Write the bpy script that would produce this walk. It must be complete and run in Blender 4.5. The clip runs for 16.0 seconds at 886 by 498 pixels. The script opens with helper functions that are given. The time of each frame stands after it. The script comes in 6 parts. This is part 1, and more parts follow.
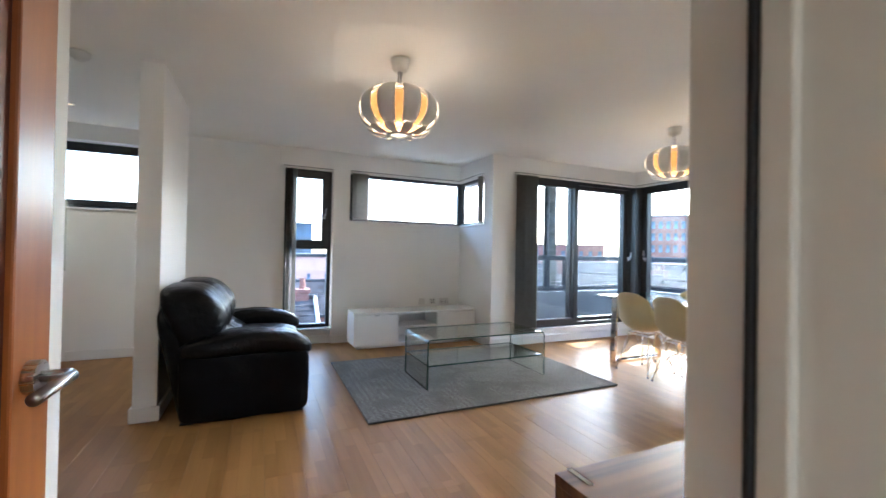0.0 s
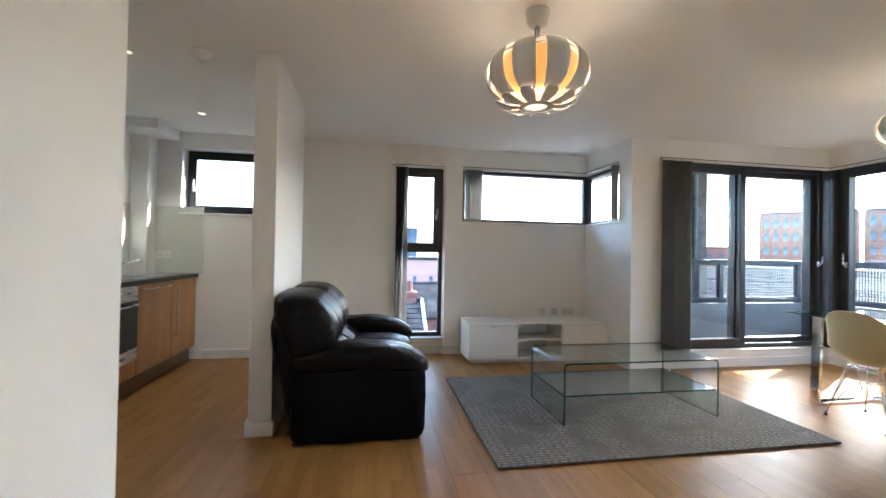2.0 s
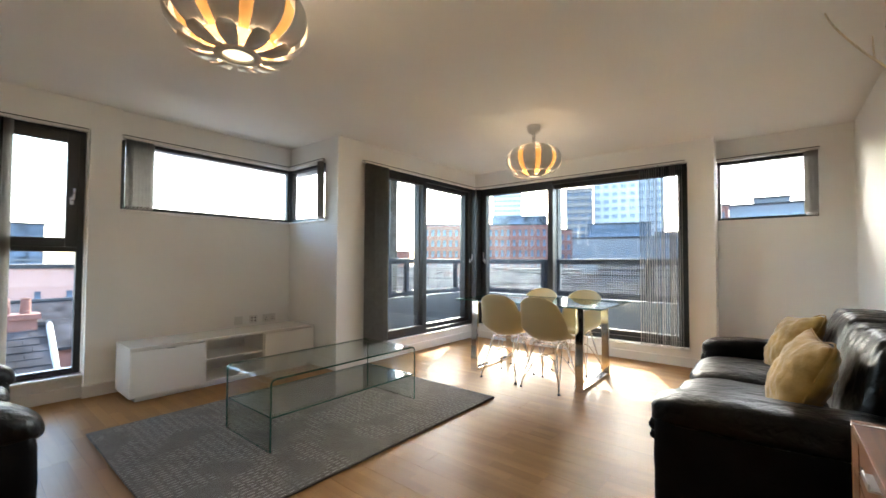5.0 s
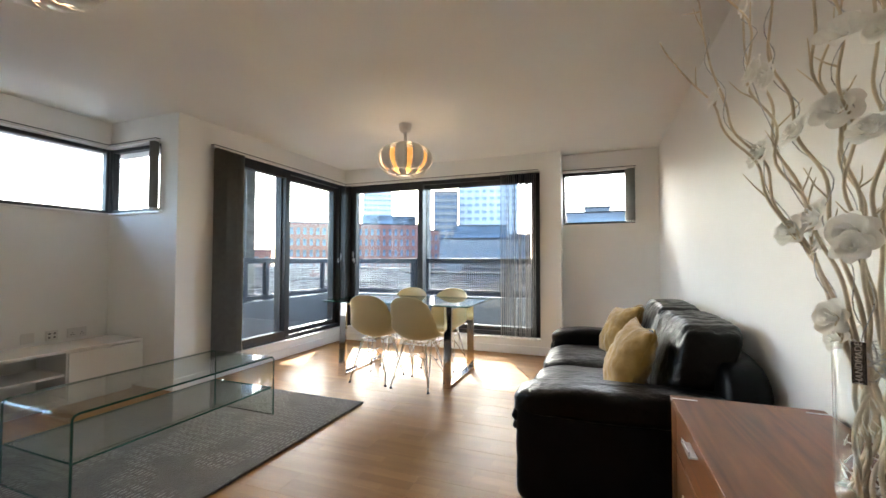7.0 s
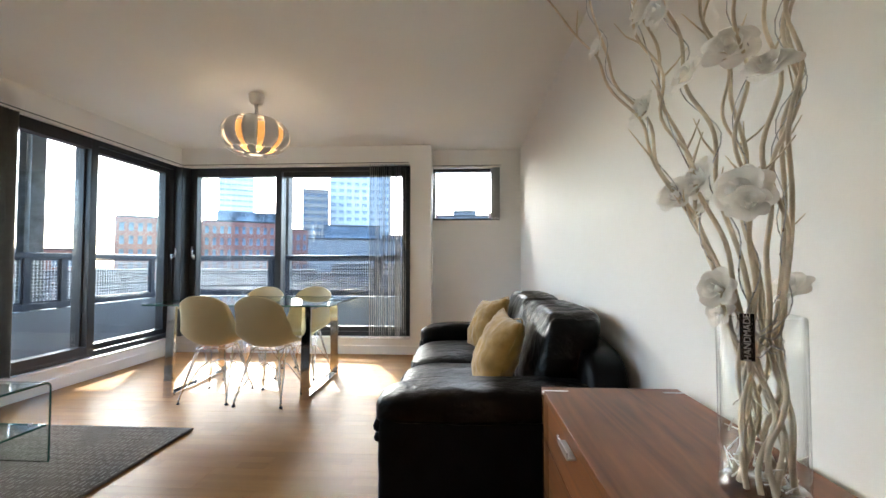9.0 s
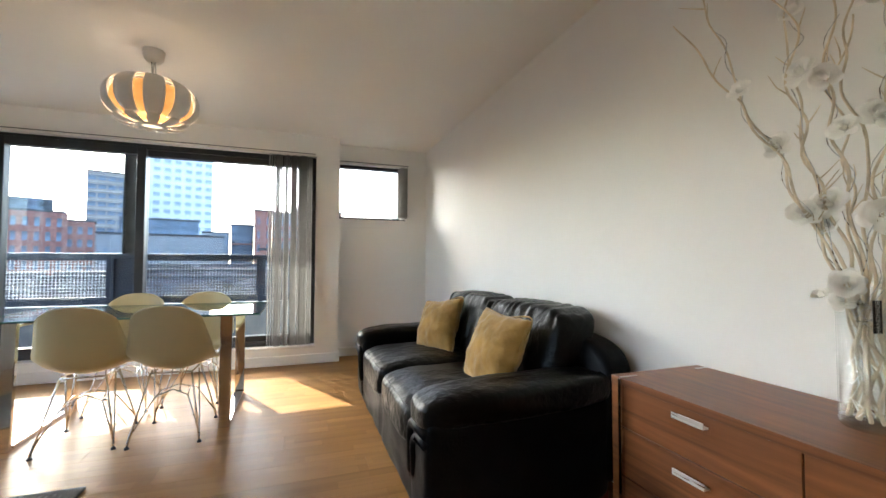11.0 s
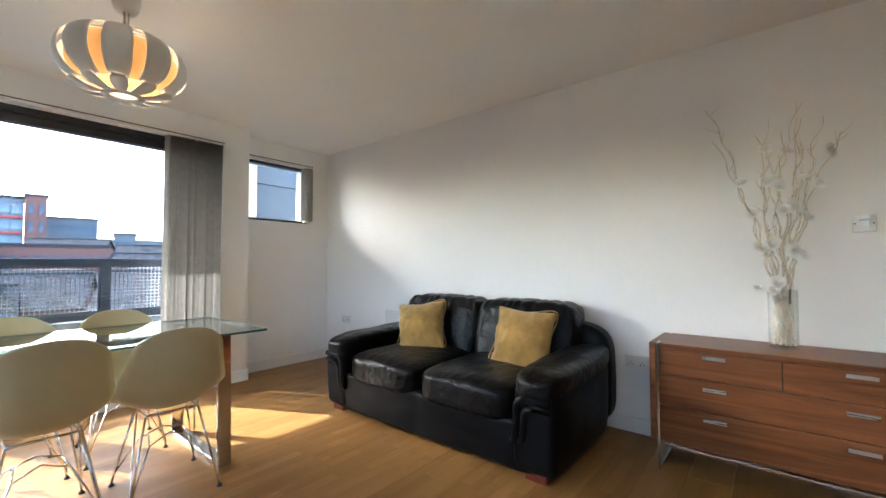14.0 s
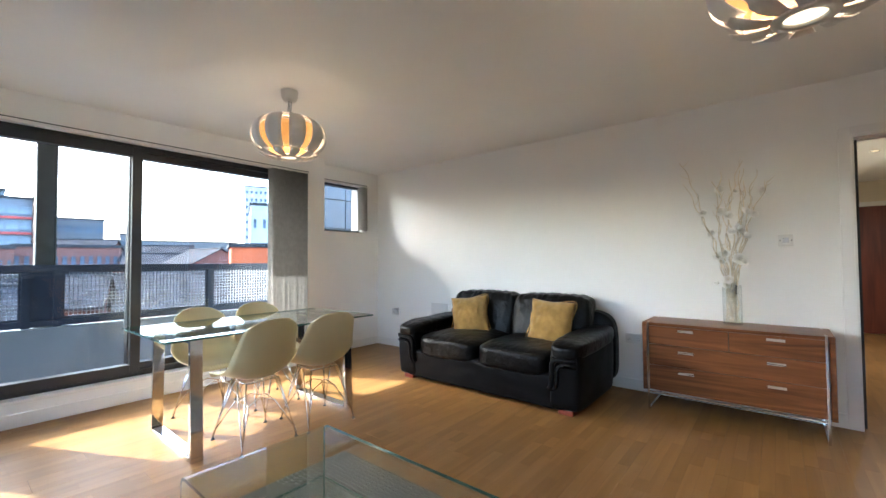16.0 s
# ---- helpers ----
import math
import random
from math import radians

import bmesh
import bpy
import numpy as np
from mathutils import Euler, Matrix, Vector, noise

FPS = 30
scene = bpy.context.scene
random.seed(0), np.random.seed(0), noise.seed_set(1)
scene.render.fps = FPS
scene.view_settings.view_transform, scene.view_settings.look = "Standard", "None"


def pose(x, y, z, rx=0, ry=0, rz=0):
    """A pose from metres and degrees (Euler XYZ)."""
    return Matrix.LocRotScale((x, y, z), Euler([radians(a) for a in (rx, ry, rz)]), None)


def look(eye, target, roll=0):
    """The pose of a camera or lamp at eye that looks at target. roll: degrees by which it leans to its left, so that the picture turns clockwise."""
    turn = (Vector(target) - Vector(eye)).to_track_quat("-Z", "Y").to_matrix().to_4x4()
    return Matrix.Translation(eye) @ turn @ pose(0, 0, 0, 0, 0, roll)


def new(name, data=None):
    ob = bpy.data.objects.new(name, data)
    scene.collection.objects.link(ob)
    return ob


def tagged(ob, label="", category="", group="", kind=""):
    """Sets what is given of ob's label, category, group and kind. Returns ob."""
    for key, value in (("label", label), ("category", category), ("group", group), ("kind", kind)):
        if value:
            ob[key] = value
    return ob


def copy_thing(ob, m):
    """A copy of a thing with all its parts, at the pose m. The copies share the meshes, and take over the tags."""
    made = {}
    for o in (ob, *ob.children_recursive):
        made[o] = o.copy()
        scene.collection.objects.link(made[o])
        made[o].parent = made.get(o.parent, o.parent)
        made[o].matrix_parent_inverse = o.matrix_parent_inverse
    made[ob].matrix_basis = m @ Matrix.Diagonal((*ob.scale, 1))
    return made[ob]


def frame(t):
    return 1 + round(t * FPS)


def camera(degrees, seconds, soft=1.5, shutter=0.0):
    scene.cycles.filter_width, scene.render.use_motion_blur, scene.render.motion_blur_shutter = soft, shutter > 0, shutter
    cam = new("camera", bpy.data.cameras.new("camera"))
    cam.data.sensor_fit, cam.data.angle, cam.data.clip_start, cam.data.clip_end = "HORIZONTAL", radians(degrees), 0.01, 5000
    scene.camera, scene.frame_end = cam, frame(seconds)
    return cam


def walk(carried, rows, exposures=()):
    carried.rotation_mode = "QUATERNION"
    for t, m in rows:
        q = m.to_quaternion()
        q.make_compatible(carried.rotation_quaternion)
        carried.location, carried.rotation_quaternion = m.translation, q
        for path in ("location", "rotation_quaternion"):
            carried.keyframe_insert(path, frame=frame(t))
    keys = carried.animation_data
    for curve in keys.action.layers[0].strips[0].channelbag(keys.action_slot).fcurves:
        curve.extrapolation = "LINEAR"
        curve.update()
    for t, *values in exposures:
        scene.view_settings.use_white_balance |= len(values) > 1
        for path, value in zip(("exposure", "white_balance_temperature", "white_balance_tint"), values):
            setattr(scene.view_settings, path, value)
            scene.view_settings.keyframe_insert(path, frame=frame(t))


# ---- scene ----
cam = camera(95.1, 16.0, shutter=0.28)
PATH = [
    (0, (0.37, 0.587, 1.189), (1.187, 2.412, 1.206), 1.1),
    (0.5, (0.428, 0.729, 1.205), (0.941, 2.662, 1.215), 1.1),
    (1, (0.424, 0.865, 1.203), (0.74, 2.84, 1.215), 1.1),
    (1.5, (0.384, 1.028, 1.196), (0.643, 3.011, 1.212), 1.0),
    (2, (0.358, 1.166, 1.185), (0.7, 3.136, 1.209), 1.0),
    (2.5, (0.415, 1.3, 1.164), (0.939, 3.23, 1.204), 0.8),
    (3, (0.43, 1.348, 1.156), (1.191, 3.197, 1.205), 0.7),
    (3.5, (0.45, 1.403, 1.143), (1.456, 3.13, 1.201), 0.5),
    (4, (0.451, 1.455, 1.137), (1.679, 3.032, 1.198), 0.4),
    (4.5, (0.455, 1.48, 1.135), (1.864, 2.899, 1.198), 0.3),
    (7, (0.552, 1.56, 1.136), (2.419, 2.276, 1.195), 0.1),
    (7.5, (0.596, 1.543, 1.122), (2.509, 2.12, 1.19), -0.0),
    (8, (0.672, 1.549, 1.138), (2.627, 1.967, 1.192), 0.1),
    (8.5, (0.784, 1.555, 1.076), (2.765, 1.817, 1.148), 0.0),
    (9, (0.83, 1.575, 1.073), (2.826, 1.684, 1.139), -0.0),
    (11.5, (1.014, 2.637, 1.073), (2.806, 1.752, 1.146), 0.1),
    (12, (1.1, 2.855, 1.125), (2.771, 1.757, 1.194), -0.0),
    (12.5, (1.273, 3.003, 1.111), (2.817, 1.733, 1.173), -0.1),
    (13, (1.396, 3.2, 1.121), (2.825, 1.802, 1.187), -0.1),
    (13.5, (1.49, 3.555, 1.139), (2.818, 2.061, 1.209), -0.1),
    (14, (1.567, 3.83, 1.123), (2.835, 2.285, 1.195), -0.1),
    (14.5, (1.609, 4.132, 1.108), (2.85, 2.566, 1.182), -0.2),
    (15, (1.526, 4.437, 1.122), (2.761, 2.865, 1.19), -0.2),
    (15.5, (1.396, 4.75, 1.151), (2.638, 3.183, 1.214), -0.3),
    (16, (1.275, 4.891, 1.181), (2.545, 3.347, 1.242), -0.4),
]
walk(cam, [(t, look(eye, target, roll)) for t, eye, target, roll in PATH], exposures=[(0, 4.03, 5650, 5), (0.7, 3.96, 5950, 5), (1.5, 3.94, 6000, 5), (2.5, 3.90, 6200, 5), (3.5, 3.85, 6750, 5), (4.5, 3.80, 6800, 5), (7, 3.74, 6480, 5), (9, 3.68, 6250, 5), (11.5, 3.65, 6400, 5), (13, 3.70, 6150, 5), (14.5, 3.70, 6000, 5), (16, 3.74, 5980, 5)])

# ---- light ----
SUN_WAY = Vector((1.0, 0.51, 0.745)).normalized()
world = bpy.data.worlds.new("world")
scene.world = world
world.use_nodes = True
wn = world.node_tree.nodes
sky = wn.new("ShaderNodeTexSky")
sky.sky_type, sky.sun_disc = "NISHITA", False
sky.sun_elevation = math.asin(SUN_WAY.z)
sky.sun_rotation = math.atan2(SUN_WAY.x, SUN_WAY.y)
sky.air_density, sky.dust_density = 1.0, 2.5
wn["Background"].inputs["Strength"].default_value = 0.24
world.node_tree.links.new(sky.outputs[0], wn["Background"].inputs["Color"])
sun = new("sun", bpy.data.lights.new("sun", "SUN"))
sun.data.energy, sun.data.angle, sun.data.color = 1.5, radians(0.55), (1.0, 0.96, 0.90)
sun.matrix_world = look((0, 0, 30), Vector((0, 0, 30)) - SUN_WAY)


# ---- materials ----
def mat(name, color, rough=0.5, metal=0.0, var=0.06, scale=6.0, bump=0.0, bscale=60.0, spec=0.5, stretch=(1, 1, 1), color2=None, coat=0.0, sheen=0.0):
    """A surface with a base colour varied at two scales and a fine relief."""
    m = bpy.data.materials.new(name)
    m.use_nodes = True
    nt = m.node_tree
    b = nt.nodes["Principled BSDF"]
    b.inputs["Roughness"].default_value, b.inputs["Metallic"].default_value = rough, metal
    b.inputs["Specular IOR Level"].default_value = spec
    b.inputs["Coat Weight"].default_value = coat
    b.inputs["Sheen Weight"].default_value = sheen
    tc = nt.nodes.new("ShaderNodeTexCoord")
    mp = nt.nodes.new("ShaderNodeMapping")
    mp.inputs["Scale"].default_value = stretch
    nt.links.new(tc.outputs["Object"], mp.inputs["Vector"])
    n1 = nt.nodes.new("ShaderNodeTexNoise")
    n1.inputs["Scale"].default_value, n1.inputs["Detail"].default_value = scale, 6
    nt.links.new(mp.outputs[0], n1.inputs["Vector"])
    r = nt.nodes.new("ShaderNodeValToRGB")
    c = Vector(color)
    d = Vector(color2) if color2 else c * (1 - 2.5 * var)
    r.color_ramp.elements[0].position, r.color_ramp.elements[1].position = 0.3, 0.7
    r.color_ramp.elements[0].color = (*d, 1)
    r.color_ramp.elements[1].color = (*(c * (1 + var)), 1)
    nt.links.new(n1.outputs[0], r.inputs[0])
    nt.links.new(r.outputs[0], b.inputs["Base Color"])
    rr = nt.nodes.new("ShaderNodeMapRange")
    rr.inputs[3].default_value, rr.inputs[4].default_value = rough * 0.85, min(1, rough * 1.15)
    nt.links.new(n1.outputs[0], rr.inputs[0])
    nt.links.new(rr.outputs[0], b.inputs["Roughness"])
    if bump:
        n2 = nt.nodes.new("ShaderNodeTexNoise")
        n2.inputs["Scale"].default_value, n2.inputs["Detail"].default_value = bscale, 4
        nt.links.new(mp.outputs[0], n2.inputs["Vector"])
        bp = nt.nodes.new("ShaderNodeBump")
        bp.inputs["Strength"].default_value, bp.inputs["Distance"].default_value = bump, 0.01
        nt.links.new(n2.outputs[0], bp.inputs["Height"])
        nt.links.new(bp.outputs[0], b.inputs["Normal"])
    return m


def wood_mat(name, light, dark, rough, along, grain=1.0, bump=0.05, per_piece=0.0, coat=0.0):
    """Wood with grain lines along one axis, 'x', 'y' or 'z', and a tone of its own for each piece."""
    m = mat(name, light, rough, color2=dark, coat=coat)
    nt = m.node_tree
    b, mp = nt.nodes["Principled BSDF"], nt.nodes["Mapping"]
    long, wide = 1.2 * grain, 16 * grain
    mp.inputs["Scale"].default_value = {"x": (long, wide, wide), "y": (wide, long, wide), "z": (wide, wide, long)}[along]
    n1 = nt.nodes["Noise Texture"]
    n1.inputs["Scale"].default_value, n1.inputs["Detail"].default_value, n1.inputs["Distortion"].default_value = 1.3, 8, 0.8
    info = nt.nodes.new("ShaderNodeObjectInfo")
    if per_piece:
        mv = nt.nodes.new("ShaderNodeVectorMath")
        mv.operation = "MULTIPLY_ADD"
        cx = nt.nodes.new("ShaderNodeCombineXYZ")
        for i in range(3):
            nt.links.new(info.outputs["Random"], cx.inputs[i])
        mv.inputs[1].default_value = (37, 53, 11)
        nt.links.new(cx.outputs[0], mv.inputs[0])
        nt.links.new(mp.outputs[0], mv.inputs[2])
        nt.links.new(mv.outputs[0], n1.inputs["Vector"])
        hs = nt.nodes.new("ShaderNodeHueSaturation")
        mr = nt.nodes.new("ShaderNodeMapRange")
        mr.inputs[3].default_value, mr.inputs[4].default_value = 1 - per_piece, 1 + per_piece
        nt.links.new(info.outputs["Random"], mr.inputs[0])
        nt.links.new(mr.outputs[0], hs.inputs["Value"])
        nt.links.new(nt.nodes["Color Ramp"].outputs[0], hs.inputs["Color"])
        nt.links.new(hs.outputs[0], b.inputs["Base Color"])
    bp = nt.nodes.new("ShaderNodeBump")
    bp.inputs["Strength"].default_value, bp.inputs["Distance"].default_value = bump, 0.004
    nt.links.new(n1.outputs[0], bp.inputs["Height"])
    nt.links.new(bp.outputs[0], b.inputs["Normal"])
    return m


def glass_mat(name, tint, rough=0.0):
    """Thin clear glass: light passes straight on, and the face mirrors by Fresnel."""
    m = bpy.data.materials.new(name)
    m.use_nodes = True
    nt = m.node_tree
    nt.nodes.remove(nt.nodes["Principled BSDF"])
    t, g, mx, f = (nt.nodes.new("ShaderNode" + k) for k in ("BsdfTransparent", "BsdfGlossy", "MixShader", "LayerWeight"))
    t.inputs[0].default_value = (*tint, 1)
    g.inputs["Roughness"].default_value = rough
    f.inputs["Blend"].default_value = 0.5
    pw, ma = nt.nodes.new("ShaderNodeMath"), nt.nodes.new("ShaderNodeMath")
    pw.operation, ma.operation = "POWER", "MULTIPLY_ADD"
    pw.inputs[1].default_value, ma.inputs[1].default_value, ma.inputs[2].default_value = 5.0, 0.9, 0.035
    nt.links.new(f.outputs["Facing"], pw.inputs[0])
    nt.links.new(pw.outputs[0], ma.inputs[0])
    nt.links.new(ma.outputs[0], mx.inputs[0])
    nt.links.new(t.outputs[0], mx.inputs[1])
    nt.links.new(g.outputs[0], mx.inputs[2])
    nt.links.new(mx.outputs[0], nt.nodes["Material Output"].inputs[0])
    return m


def glow_mat(name, color, strength):
    m = bpy.data.materials.new(name)
    m.use_nodes = True
    b = m.node_tree.nodes["Principled BSDF"]
    b.inputs["Base Color"].default_value = (*color, 1)
    b.inputs["Emission Color"].default_value = (*color, 1)
    b.inputs["Emission Strength"].default_value = strength
    return m


def cloth_mat(name, color, through_share, stretch=(1, 1, 1), bump=0.2, bscale=300):
    """Woven cloth that lets part of the light through."""
    m = mat(name, color, 0.85, var=0.05, scale=20, bump=bump, bscale=bscale, stretch=stretch, spec=0.2)
    nt = m.node_tree
    tr, mx = nt.nodes.new("ShaderNodeBsdfTranslucent"), nt.nodes.new("ShaderNodeMixShader")
    mx.inputs[0].default_value = through_share
    nt.links.new(nt.nodes["Color Ramp"].outputs[0], tr.inputs[0])
    nt.links.new(nt.nodes["Principled BSDF"].outputs[0], mx.inputs[1])
    nt.links.new(tr.outputs[0], mx.inputs[2])
    nt.links.new(mx.outputs[0], nt.nodes["Material Output"].inputs[0])
    return m


WALL = mat("wall_paint", (0.86, 0.853, 0.832), 0.6, var=0.012, scale=1.5, bump=0.05, bscale=180, spec=0.3)
CEIL = mat("ceiling_paint", (0.90, 0.89, 0.86), 0.7, var=0.012, scale=1.2, bump=0.05, bscale=140, spec=0.2)
TRIM = mat("gloss_white_paint", (0.80, 0.79, 0.77), 0.3, var=0.012, scale=3, bump=0.02, bscale=60)
PLANK = wood_mat("laminate_floor", (0.325, 0.176, 0.064), (0.268, 0.140, 0.049), 0.37, "y", grain=0.55, bump=0.012, per_piece=0.03)


def strips(m):
    """Three narrow strips to a board, each with a tone of its own."""
    nt = m.node_tree
    tc, info = nt.nodes["Texture Coordinate"], nt.nodes["Object Info"]
    sx, cx, br = nt.nodes.new("ShaderNodeSeparateXYZ"), nt.nodes.new("ShaderNodeCombineXYZ"), nt.nodes.new("ShaderNodeTexBrick")
    ad = nt.nodes.new("ShaderNodeMath")
    ad.operation = "MULTIPLY_ADD"
    ad.inputs[1].default_value = 7.3
    nt.links.new(tc.outputs["Object"], sx.inputs[0])
    nt.links.new(info.outputs["Random"], ad.inputs[0])
    nt.links.new(sx.outputs["Y"], ad.inputs[2])
    sh = nt.nodes.new("ShaderNodeMath")
    sh.inputs[1].default_value = 0.0965 + 0.0643 * 30
    nt.links.new(sx.outputs["X"], sh.inputs[0])
    nt.links.new(ad.outputs[0], cx.inputs[0])
    nt.links.new(sh.outputs[0], cx.inputs[1])
    nt.links.new(cx.outputs[0], br.inputs["Vector"])
    br.inputs["Scale"].default_value = 1.0
    br.inputs["Brick Width"].default_value, br.inputs["Row Height"].default_value = 0.43, 0.0643
    br.inputs["Mortar Size"].default_value = 0.0005
    br.offset = 0.37
    br.inputs["Color1"].default_value, br.inputs["Color2"].default_value, br.inputs["Mortar"].default_value = (0.86, 0.85, 0.83, 1), (1.08, 1.08, 1.07, 1), (0.72, 0.69, 0.65, 1)
    mul = nt.nodes.new("ShaderNodeMix")
    mul.data_type, mul.blend_type = "RGBA", "MULTIPLY"
    mul.inputs[0].default_value = 1.0
    b = nt.nodes["Principled BSDF"]
    nt.links.new(b.inputs["Base Color"].links[0].from_socket, mul.inputs[6])
    nt.links.new(br.outputs["Color"], mul.inputs[7])
    nt.links.new(mul.outputs[2], b.inputs["Base Color"])


strips(PLANK)
PLANK.node_tree.nodes["Principled BSDF"].inputs["Specular IOR Level"].default_value = 0.10
FRAME = mat("dark_grey_aluminium", (0.035, 0.038, 0.043), 0.38, metal=0.3, var=0.05, bump=0.03, bscale=200)
RAILM = mat("blue_grey_painted_steel", (0.020, 0.031, 0.055), 0.4, metal=0.1, var=0.08, scale=4, bump=0.04, bscale=80)
PANE = glass_mat("window_glass", (0.80, 0.83, 0.86))
TOPGLASS = glass_mat("table_glass", (0.93, 0.965, 0.95))
EDGEGLASS = mat("green_glass_edge", (0.035, 0.10, 0.085), 0.08, var=0.1, scale=8)
CHROME = mat("chrome", (0.72, 0.72, 0.73), 0.07, metal=1.0, var=0.02, bump=0.01, bscale=30)
STEEL = mat("brushed_steel", (0.55, 0.55, 0.56), 0.28, metal=1.0, var=0.04, scale=4, stretch=(1, 1, 20), bump=0.02)
LEATHER = mat("black_leather", (0.0025, 0.0026, 0.0032), 0.34, var=0.2, scale=5, bump=0.30, bscale=30, spec=0.20)
LEATHER.node_tree.nodes["Noise Texture.001"].inputs["Distortion"].default_value = 1.6


def creases(m, scale, strength):
    """Crumpled skin: warped cells whose edges fold sharply, over the fine grain."""
    nt = m.node_tree
    mp, bp = nt.nodes["Mapping"], nt.nodes["Bump"]
    wob, vm, vo = nt.nodes.new("ShaderNodeTexNoise"), nt.nodes.new("ShaderNodeVectorMath"), nt.nodes.new("ShaderNodeTexVoronoi")
    wob.inputs["Scale"].default_value, wob.inputs["Detail"].default_value = scale * 0.6, 3
    vm.operation = "MULTIPLY_ADD"
    vm.inputs[1].default_value = (0.10, 0.10, 0.10)
    vo.feature = "SMOOTH_F1"
    vo.inputs["Scale"].default_value, vo.inputs["Smoothness"].default_value = scale, 0.25
    nt.links.new(mp.outputs[0], wob.inputs["Vector"])
    nt.links.new(wob.outputs["Color"], vm.inputs[0])
    nt.links.new(mp.outputs[0], vm.inputs[2])
    nt.links.new(vm.outputs[0], vo.inputs["Vector"])
    b2 = nt.nodes.new("ShaderNodeBump")
    b2.inputs["Strength"].default_value, b2.inputs["Distance"].default_value = strength, 0.02
    nt.links.new(vo.outputs["Distance"], b2.inputs["Height"])
    nt.links.new(bp.outputs[0], b2.inputs["Normal"])
    nt.links.new(b2.outputs[0], nt.nodes["Principled BSDF"].inputs["Normal"])


creases(LEATHER, 21, 0.20)
LEATHER2 = mat("black_leather_plain", (0.0042, 0.0049, 0.0066), 0.40, var=0.15, scale=8, bump=0.14, bscale=90, spec=0.10)
MUSTARD = mat("mustard_velvet", (0.40, 0.238, 0.066), 0.85, var=0.12, scale=12, bump=0.55, bscale=24, spec=0.15, sheen=0.35)
WALNUT = wood_mat("walnut_veneer", (0.215, 0.083, 0.031), (0.088, 0.030, 0.011), 0.34, "x", grain=0.34, bump=0.02)
WALNUT.node_tree.nodes["Noise Texture"].inputs["Distortion"].default_value = 4.5
CHERRY = wood_mat("cherry_door_veneer", (0.47, 0.165, 0.042), (0.36, 0.110, 0.026), 0.33, "z", grain=0.8, bump=0.02)
WALNUT.node_tree.nodes["Principled BSDF"].inputs["Specular IOR Level"].default_value = 0.3
DARKWOOD = wood_mat("dark_door_veneer", (0.17, 0.035, 0.016), (0.10, 0.02, 0.01), 0.35, "z", grain=0.8)
BEECH = wood_mat("beech_cabinet_veneer", (0.47, 0.235, 0.085), (0.38, 0.175, 0.06), 0.4, "z", grain=0.6)
REDWOOD = mat("red_wood_foot", (0.20, 0.03, 0.015), 0.35, var=0.1)
GLOSSWHITE = mat("white_lacquer", (0.80, 0.79, 0.77), 0.22, var=0.01, scale=2, bump=0.01)
SHELLM = mat("cream_plastic_shell", (0.60, 0.51, 0.29), 0.42, var=0.02, scale=3, bump=0.02, bscale=120)
BLIND = cloth_mat("grey_blind_fabric", (0.33, 0.32, 0.30), 0.5)
PLASTIC = mat("white_plastic", (0.72, 0.71, 0.69), 0.35, var=0.015)
DARK = mat("dark_plastic", (0.02, 0.02, 0.022), 0.4, var=0.1)
WORKTOP = mat("dark_laminate_worktop", (0.035, 0.033, 0.032), 0.3, var=0.25, scale=120, bump=0.02)
BRICK = mat("red_brick", (0.20, 0.088, 0.068), 0.9, var=0.15, scale=2.0, bump=0.1)
FELT = mat("dark_roofing_felt", (0.05, 0.05, 0.052), 0.95, var=0.2, scale=0.4, spec=0.1)
SLATE = mat("grey_roof_slate", (0.055, 0.052, 0.055), 0.95, var=0.3, scale=1.2, bump=0.3, bscale=5, spec=0.04)
# Parapet render darkened to grey-blue: shade and reflection are in the colour.
PARAPET = mat("shade_toned_render", (0.20, 0.225, 0.25), 0.8, var=0.1, scale=1.5, bump=0.1, bscale=30)
CONCRETE = mat("pale_render", (0.50, 0.49, 0.47), 0.85, var=0.08, scale=0.6, bump=0.1, bscale=20)
ZINC = mat("grey_metal_cladding", (0.12, 0.127, 0.138), 0.6, metal=0.0, var=0.08, scale=0.5)
FARGLASS = mat("blue_facade_glass", (0.10, 0.135, 0.18), 0.5, metal=0.0, var=0.45, scale=0.25, spec=0.3)
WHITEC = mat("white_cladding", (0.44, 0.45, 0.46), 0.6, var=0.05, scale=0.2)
# Distance haze is put into the far towers' paler glazing colour.
HAZEGLASS = mat("hazed_tower_glazing", (0.25, 0.29, 0.33), 0.5, var=0.25, scale=0.2, spec=0.3)
ORANGE = mat("orange_cladding", (0.55, 0.11, 0.03), 0.7, var=0.06, scale=0.5)
PINK = mat("pink_render", (0.52, 0.30, 0.28), 0.85, var=0.08, scale=0.5)
ASPHALT = mat("town_ground", (0.10, 0.097, 0.092), 0.9, var=0.25, scale=0.05)
DECK = mat("balcony_paving", (0.56, 0.54, 0.51), 0.8, var=0.1, scale=2, bump=0.1, bscale=40)
TWIG = mat("pale_twisted_willow", (0.76, 0.67, 0.52), 0.6, var=0.14, scale=18, bump=0.15, bscale=60)
PETAL = cloth_mat("white_silk_petal", (0.95, 0.94, 0.91), 0.36, bump=0.0, bscale=60)
LAMPWHITE = mat("white_painted_lamp_metal", (0.74, 0.72, 0.68), 0.35, var=0.015)
LAMPGLOW = glow_mat("amber_inner_shade", (1.0, 0.48, 0.14), 0.036)
LAMPGLOW.node_tree.nodes["Principled BSDF"].inputs["Base Color"].default_value = (0.42, 0.20, 0.055, 1)
BULB = glow_mat("bulb_glow", (1.0, 0.80, 0.52), 0.16)


